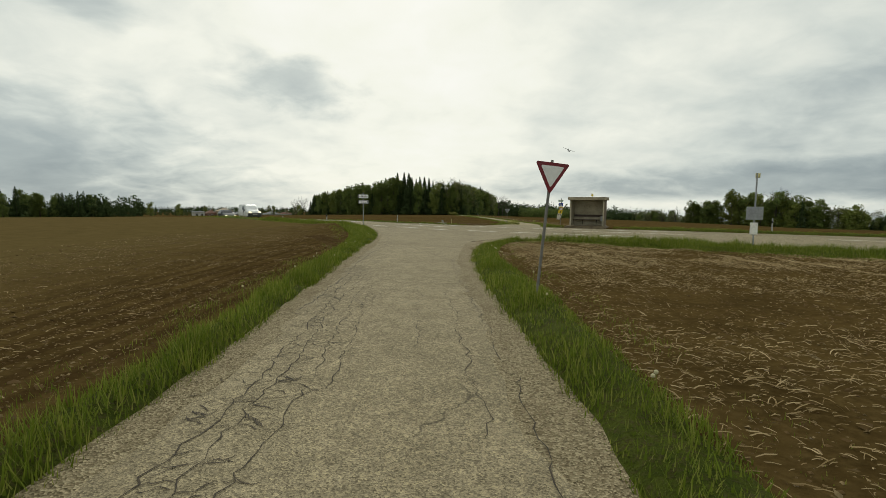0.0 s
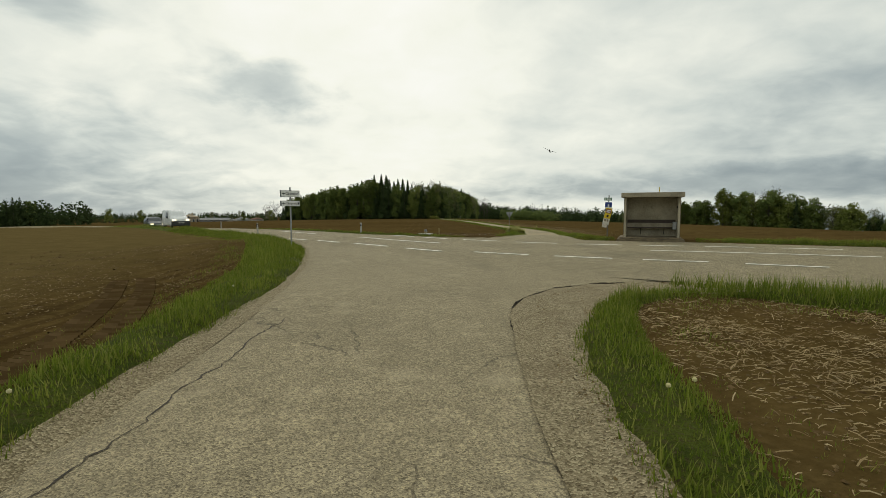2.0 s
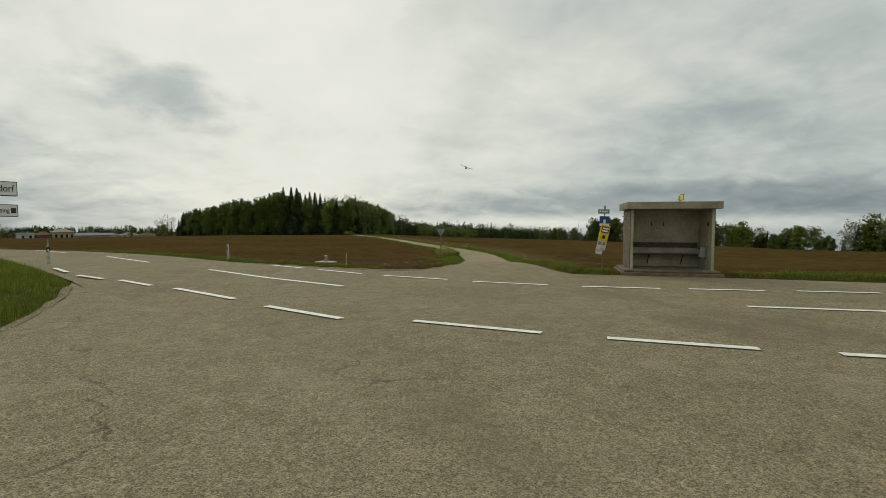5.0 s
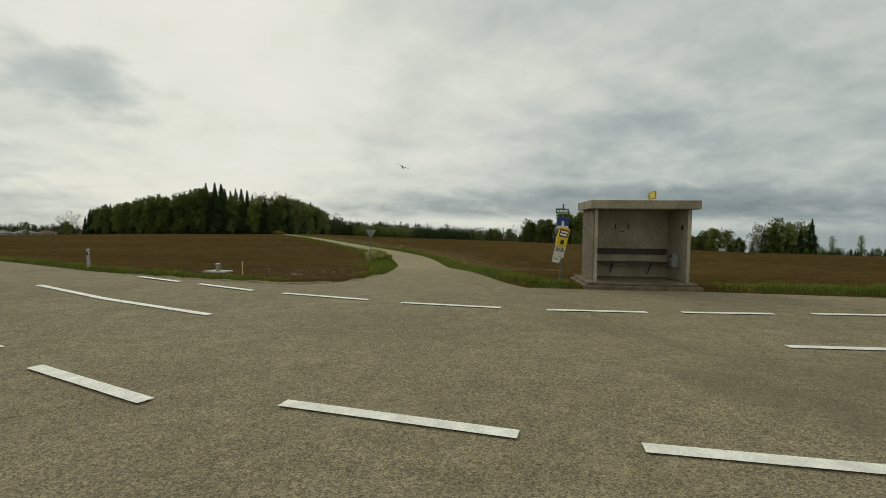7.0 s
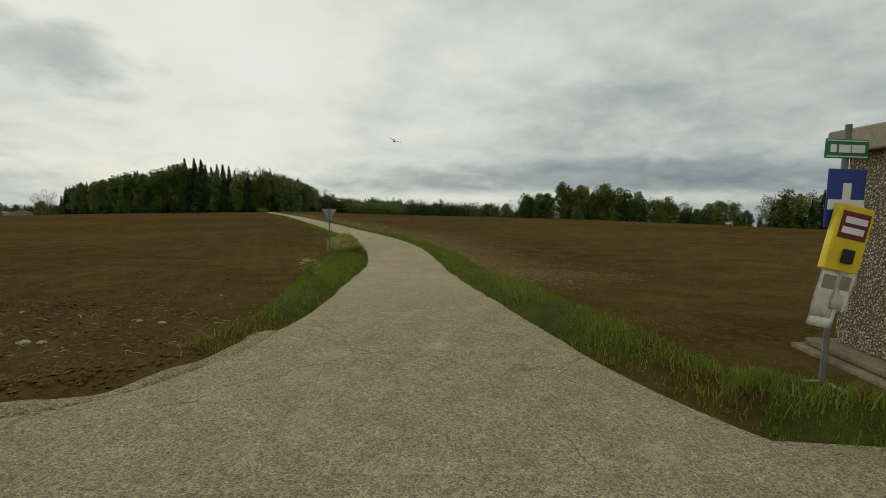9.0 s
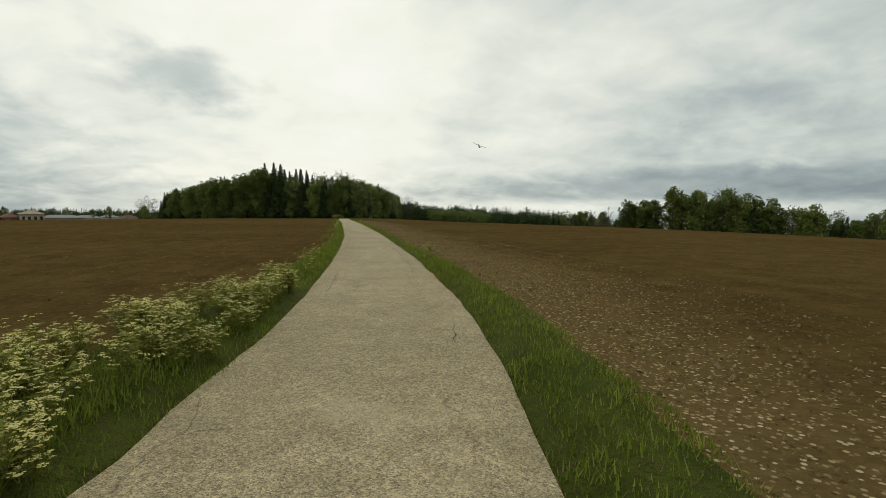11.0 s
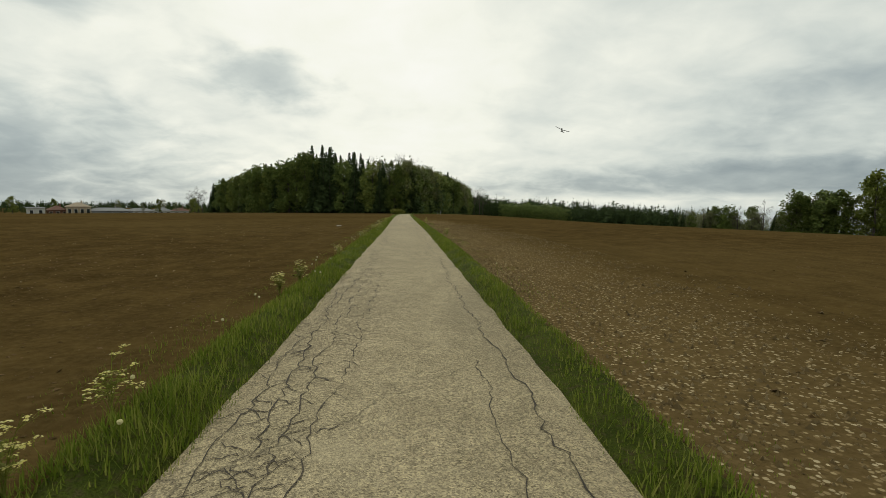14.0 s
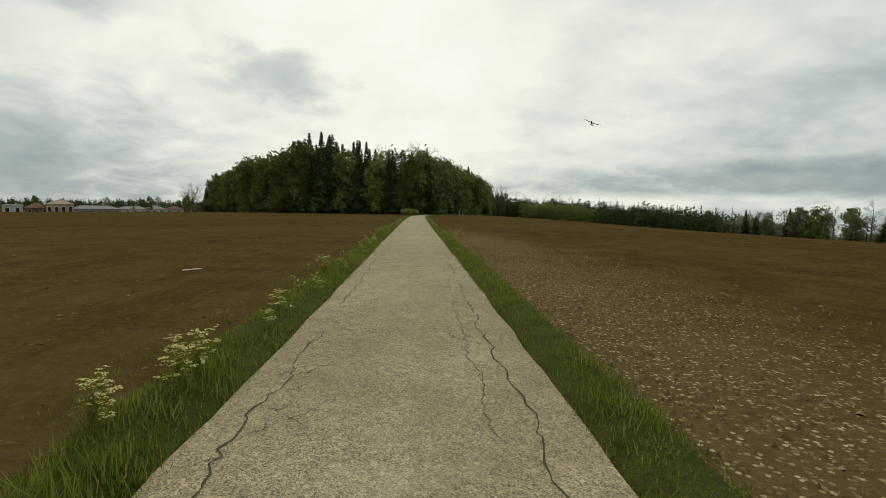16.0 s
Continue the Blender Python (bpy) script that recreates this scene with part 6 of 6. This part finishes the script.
pts = np.concatenate([field_points(64000, 1.7, 16, -3, 22, rng, 1.0, 0.16), field_points(22000, 2.2, 13, 12, 22, rng, 1.7, 0.05), field_points(200, -0.5, 4.6, 39.6, 42.2, rng, 0.3), field_points(5000, -14, -3.4, -3, 24, rng, 1.0, 0.2)])
scatter("maize_straw", *STICK, pts, 0.046, 0.9, M_STRAW, "dry pale maize stalks strewn on the soil", "straw", rng, 0.15, 0.4, -0.15)
pts = np.concatenate([field_points(32000, -12, -2.7, -3, 33, rng, 1.0, -0.05), field_points(12000, 1.8, 12, -3, 22, rng, 1.0)])
scatter("straw_chaff", *CHIP, pts, 0.018, 0.5, M_CHAFF, "fine pale chaff and crumbs on the soil", "straw", rng)
# loose grit on the corner shoulder and the crumbled joint along it
line_r = np.array(dense(LANE_R[5:] + [(7.3, 21.7), (9.8, 20.25), (12.5, 18.3)], 0.05))
nrm_r = np.gradient(line_r, axis=0)
nrm_r = np.stack([nrm_r[:, 1], -nrm_r[:, 0]], -1) / np.hypot(*nrm_r.T)[:, None]
wide_r = np.interp(line_r[:, 1], (10, 14, 17, 20, 23), (.3, .45, .8, 1.3, 1.3))
pick_r = rng.integers(0, len(line_r), 9000)
pts = line_r[pick_r] + nrm_r[pick_r] * (wide_r[pick_r] * rng.random(9000))[:, None]
scatter("shoulder_grit", *CHIP, pts[:6500], 0.012, 0.8, M_CHAFF, "loose pale grit on the corner shoulder", "gravel", rng, -1.8)
scatter("shoulder_crumbs", *CHIP, pts[6500:], 0.009, 0.7, M_CRUMB, "dark crumbs of asphalt on the corner shoulder", "gravel", rng, -1.8)
pick_r = rng.integers(0, len(line_r), 5200)
snake = np.array([0.05 * noise.noise((1.4 * a, 1.4 * c, 3.0)) for a, c in line_r])
pts = line_r[pick_r] + nrm_r[pick_r] * (snake[pick_r] + 0.034 * rng.standard_normal(5200))[:, None]
scatter("joint_crumbs", *CHIP, pts, 0.019, 0.7, M_CRUMB, "dark crumbs of broken asphalt along the joint", "gravel", rng, -1.6)
# tread marks of a tractor beside the western verge: pairs of thin slanting ribs
V, F = [], []
for track in (0.0, 0.55):
    for k in range(52):
        y = 17.4 + 0.125 * k
        x = -3.45 - track - 0.30 * (y - 17.4) - 0.022 * (y - 17.4) ** 2
        for side in (-1, 1):
            z, b = float(land(x, y)), len(V)
            for px_, py_, pz_ in ((0, 0, 0), (side * 0.19, 0.07, 0), (side * 0.19, 0.115, 0), (0, 0.045, 0), (0, 0.022, 0.035), (side * 0.19, 0.092, 0.03)):
                V.append((x + px_, y + py_, z + pz_ + 0.004 * math.sin(7.0 * k)))
            F += [(b, b + 1, b + 5, b + 4), (b + 3, b + 4, b + 5, b + 2)]
tagged(mesh_ob("tractor_tracks", V, F, M_CLOD), "ribbed tractor tyre tracks pressed into the soil", "tyre tracks", kind="stuff")


# a few larger pale stones at the corner of the field
stone_ = None
for x, y, r in ((2.20, 40.75, 0.075), (2.38, 40.70, 0.055), (3.45, 41.2, 0.06), (3.15, 41.45, 0.05), (1.5, 42.6, 0.045), (4.0, 43.2, 0.04)):
    m = pose(x, y, float(land(x, y)) - 0.012, 8, -6, 57 * x) @ Matrix.Scale(r, 4)
    if stone_ is None:
        sb = bmesh.new()
        bmesh.ops.create_icosphere(sb, subdivisions=2, radius=1.0)
        for v in sb.verts:
            v.co = v.co * (1 + 0.28 * noise.noise(v.co * 1.3)) * 1.0
            v.co.z *= 0.6
        stone_ = tagged(part("field_stone", sb, M_CONC, None, smooth=True), "pale rounded stone on the corner of the field", "stone", "pale stones at the field corner")
        stone_.matrix_basis = m
    else:
        rock = copy_thing(stone_, m)
        rock.scale = (r,) * 3


# ---- flowering herbs on the verges ----
def parsley_parts(seed, height, stems, leaf=True):
    r = random.Random(seed)
    st_, fv, ff, lv, lf = bmesh.new(), [], [], [], []
    for i in range(stems):
        a, spread = r.uniform(0, 6.283), r.uniform(0.05, 0.34) * height
        top = Vector((math.cos(a) * spread, math.sin(a) * spread, height * r.uniform(0.35, 1.0)))
        midp = Vector((top.x * 0.4, top.y * 0.4, top.z * 0.55))
        add_tube(st_, [(r.uniform(-.03, .03), r.uniform(-.03, .03), -0.05), tuple(midp), tuple(top)], [0.006, 0.005, 0.003], 4, False)
        for u in range(4):
            c = top + Vector((r.gauss(0, 0.07), r.gauss(0, 0.07), r.uniform(-0.08, 0.03)))
            add_tube(st_, [tuple(midp.lerp(top, 0.6)), tuple(c)], [0.003, 0.002], 3, False)
            for f in range(9):
                aa, rr = r.uniform(0, 6.283), 0.05 * math.sqrt(r.random())
                p = c + Vector((math.cos(aa) * rr, math.sin(aa) * rr, 0.012 - rr * 0.2 + r.uniform(-.006, .006)))
                s, t = r.uniform(0.011, 0.019), r.uniform(0, 6.283)
                b = len(fv)
                for q in range(4):
                    fv.append((p.x + s * math.cos(t + q * 1.571), p.y + s * math.sin(t + q * 1.571), p.z + r.uniform(-.004, .004)))
                ff.append((b, b + 1, b + 2, b + 3))
        if leaf:
            for u in range(4):
                aa, l = r.uniform(0, 6.283), r.uniform(0.12, 0.3) * height
                o = Vector((0, 0, height * r.uniform(0.05, 0.55))) + midp * 0.4
                d = Vector((math.cos(aa), math.sin(aa), 0.25))
                sd_ = Vector((-d.y, d.x, 0))
                for q in range(6):
                    b0 = o + d * l * (q / 6) - Vector((0, 0, 0.25 * l * (q / 6) ** 2))
                    w = l * 0.30 * (1 - q / 7)
                    for sgn_ in (-1, 1):
                        b = len(lv)
                        lv += [tuple(b0), tuple(b0 + d * l * 0.16), tuple(b0 + sd_ * w * sgn_ + d * l * 0.12 - Vector((0, 0, 0.02)))]
                        lf.append((b, b + 1, b + 2))
    return st_, fv, ff, lv, lf


def parsley(seed, height, stems):
    st_, fv, ff, lv, lf = parsley_parts(seed, height, stems)
    root = tagged(empty("cow_parsley", Matrix()), "white-flowering cow parsley on the grassy verge", "plant", "cow parsley on the verge")
    part("stems", st_, M_STALK, root)
    tagged(mesh_ob("umbels", fv, ff, M_PETAL, root), kind="stuff")
    tagged(mesh_ob("leaves", lv, lf, M_STALK, root), kind="stuff")
    return root


KINDS = [parsley(s, h, n) for s, h, n in ((1, 0.95, 13), (2, 1.1, 12), (3, 0.8, 13), (4, 0.7, 6))]
rnd = random.Random(9)
spots = []
lone = [(5.6, 44.5), (6.1, 48.4), (5.7, 46.8)]

for k in range(135):
    y = 54.0 + 8.5 * rnd.random()
    edge = float(np.interp(y, [p[1] for p in SIDE_L], [p[0] for p in SIDE_L]))
    spots.append((edge - 0.25 - 1.5 * rnd.random() ** 1.2 * (1 if y < 58.5 else max(0.3, (63.5 - y) / 5)), y, rnd.choice((0, 1, 2)), rnd.uniform(0.34, 0.62)))
for d, y in ((0.66, 98), (0.7, 99), (0.57, 96.2), (0.76, 104), (0.65, 105), (0.57, 110), (0.58, 117.5), (0.55, 118.3), (0.47, 119), (0.52, 133), (0.5, 140), (0.38, 141), (0.5, 145), (0.61, 66.0), (0.72, 67.4), (0.64, 69.0), (0.65, 70.5), (0.26, 64.8)):
    lone.append((lane_x(SIDE_L, y) - d, y))
for d, y in ((0.85, 121), (0.76, 121.8), (0.91, 146.5), (1.04, 147.5), (0.71, 81), (0.74, 47.2), (0.64, 70.2), (0.56, 71.0)):
    lone.append((lane_x(SIDE_R, y) + d, y))
for x, y in lone:
    spots.append((x, y, rnd.choice((2, 3, 3, 3)), rnd.uniform(0.4, 0.7)))
for k in range(26):
    spots.append((rnd.uniform(3.5, 7.4), rnd.uniform(230, 239), rnd.choice((0, 1, 2)), rnd.uniform(1.2, 1.8)))
for k in range(24):
    y = rnd.uniform(124, 160)
    spots.append((float(np.interp(y, [p[1] for p in SIDE_L], [p[0] for p in SIDE_L])) - rnd.uniform(0.2, 0.7), y, rnd.choice((2, 3, 3)), rnd.uniform(0.35, 0.55)))
for k, (x, y, kind, s) in enumerate(spots):
    m = pose(x, y, float(land(x, y)) + 0.03, rnd.uniform(-5, 5), rnd.uniform(-5, 5), rnd.uniform(0, 360))
    src = KINDS[kind]
    if not src.get("used"):
        src["used"] = 1
        src.matrix_basis = m
        src.scale = (s,) * 3
    else:
        ob = copy_thing(src, m)
        ob.scale = (s,) * 3

sk = tagged(empty("stick", pose(5.05, 133.5, float(land(5.05, 133.5)) + 0.03, 0, 0, 35)), "pale dry stick lying on the brown field", "stick")
part("rod", tube([(-0.2, 0, 0), (0.05, 0.012, 0.008), (0.22, 0, 0.004)], [0.012, 0.014, 0.008], 6), M_PAPER, sk)
# dandelion clocks and blooms
dn = tagged(empty("dandelion", Matrix()), "dandelion with a round white seed head", "plant", "dandelions on the verge")
part("stem", tube([(0, 0, -0.04), (0.012, 0, 0.14), (0.02, 0.005, 0.27)], [0.004, 0.004, 0.003], 5), M_STALK, dn)
hd = bmesh.new()
bmesh.ops.create_icosphere(hd, subdivisions=1, radius=0.019, matrix=Matrix.Translation((0.02, 0.005, 0.285)))
part("seed_head", hd, M_DAND, dn, "fluffy seed head")
first = True
for k in range(95):
    if rnd.random() < 0.78:
        y = rnd.uniform(70, 136)
        x = float(np.interp(y, [p[1] for p in SIDE_L], [p[0] for p in SIDE_L])) - rnd.uniform(0.15, 0.75)
    elif rnd.random() < 0.5:
        y = rnd.uniform(70, 136)
        x = float(np.interp(y, [p[1] for p in SIDE_R], [p[0] for p in SIDE_R])) + rnd.uniform(0.2, 0.8)
    else:
        y = rnd.uniform(3, 22)
        x = rnd.choice((-2.65 - rnd.uniform(0.1, 0.7), 1.0 + rnd.uniform(0.2, 0.7)))
    m = pose(x, y, float(land(x, y)) + 0.02, rnd.uniform(-8, 8), rnd.uniform(-8, 8), rnd.uniform(0, 360))
    if first:
        dn.matrix_basis, first = m, False
    else:
        copy_thing(dn, m)
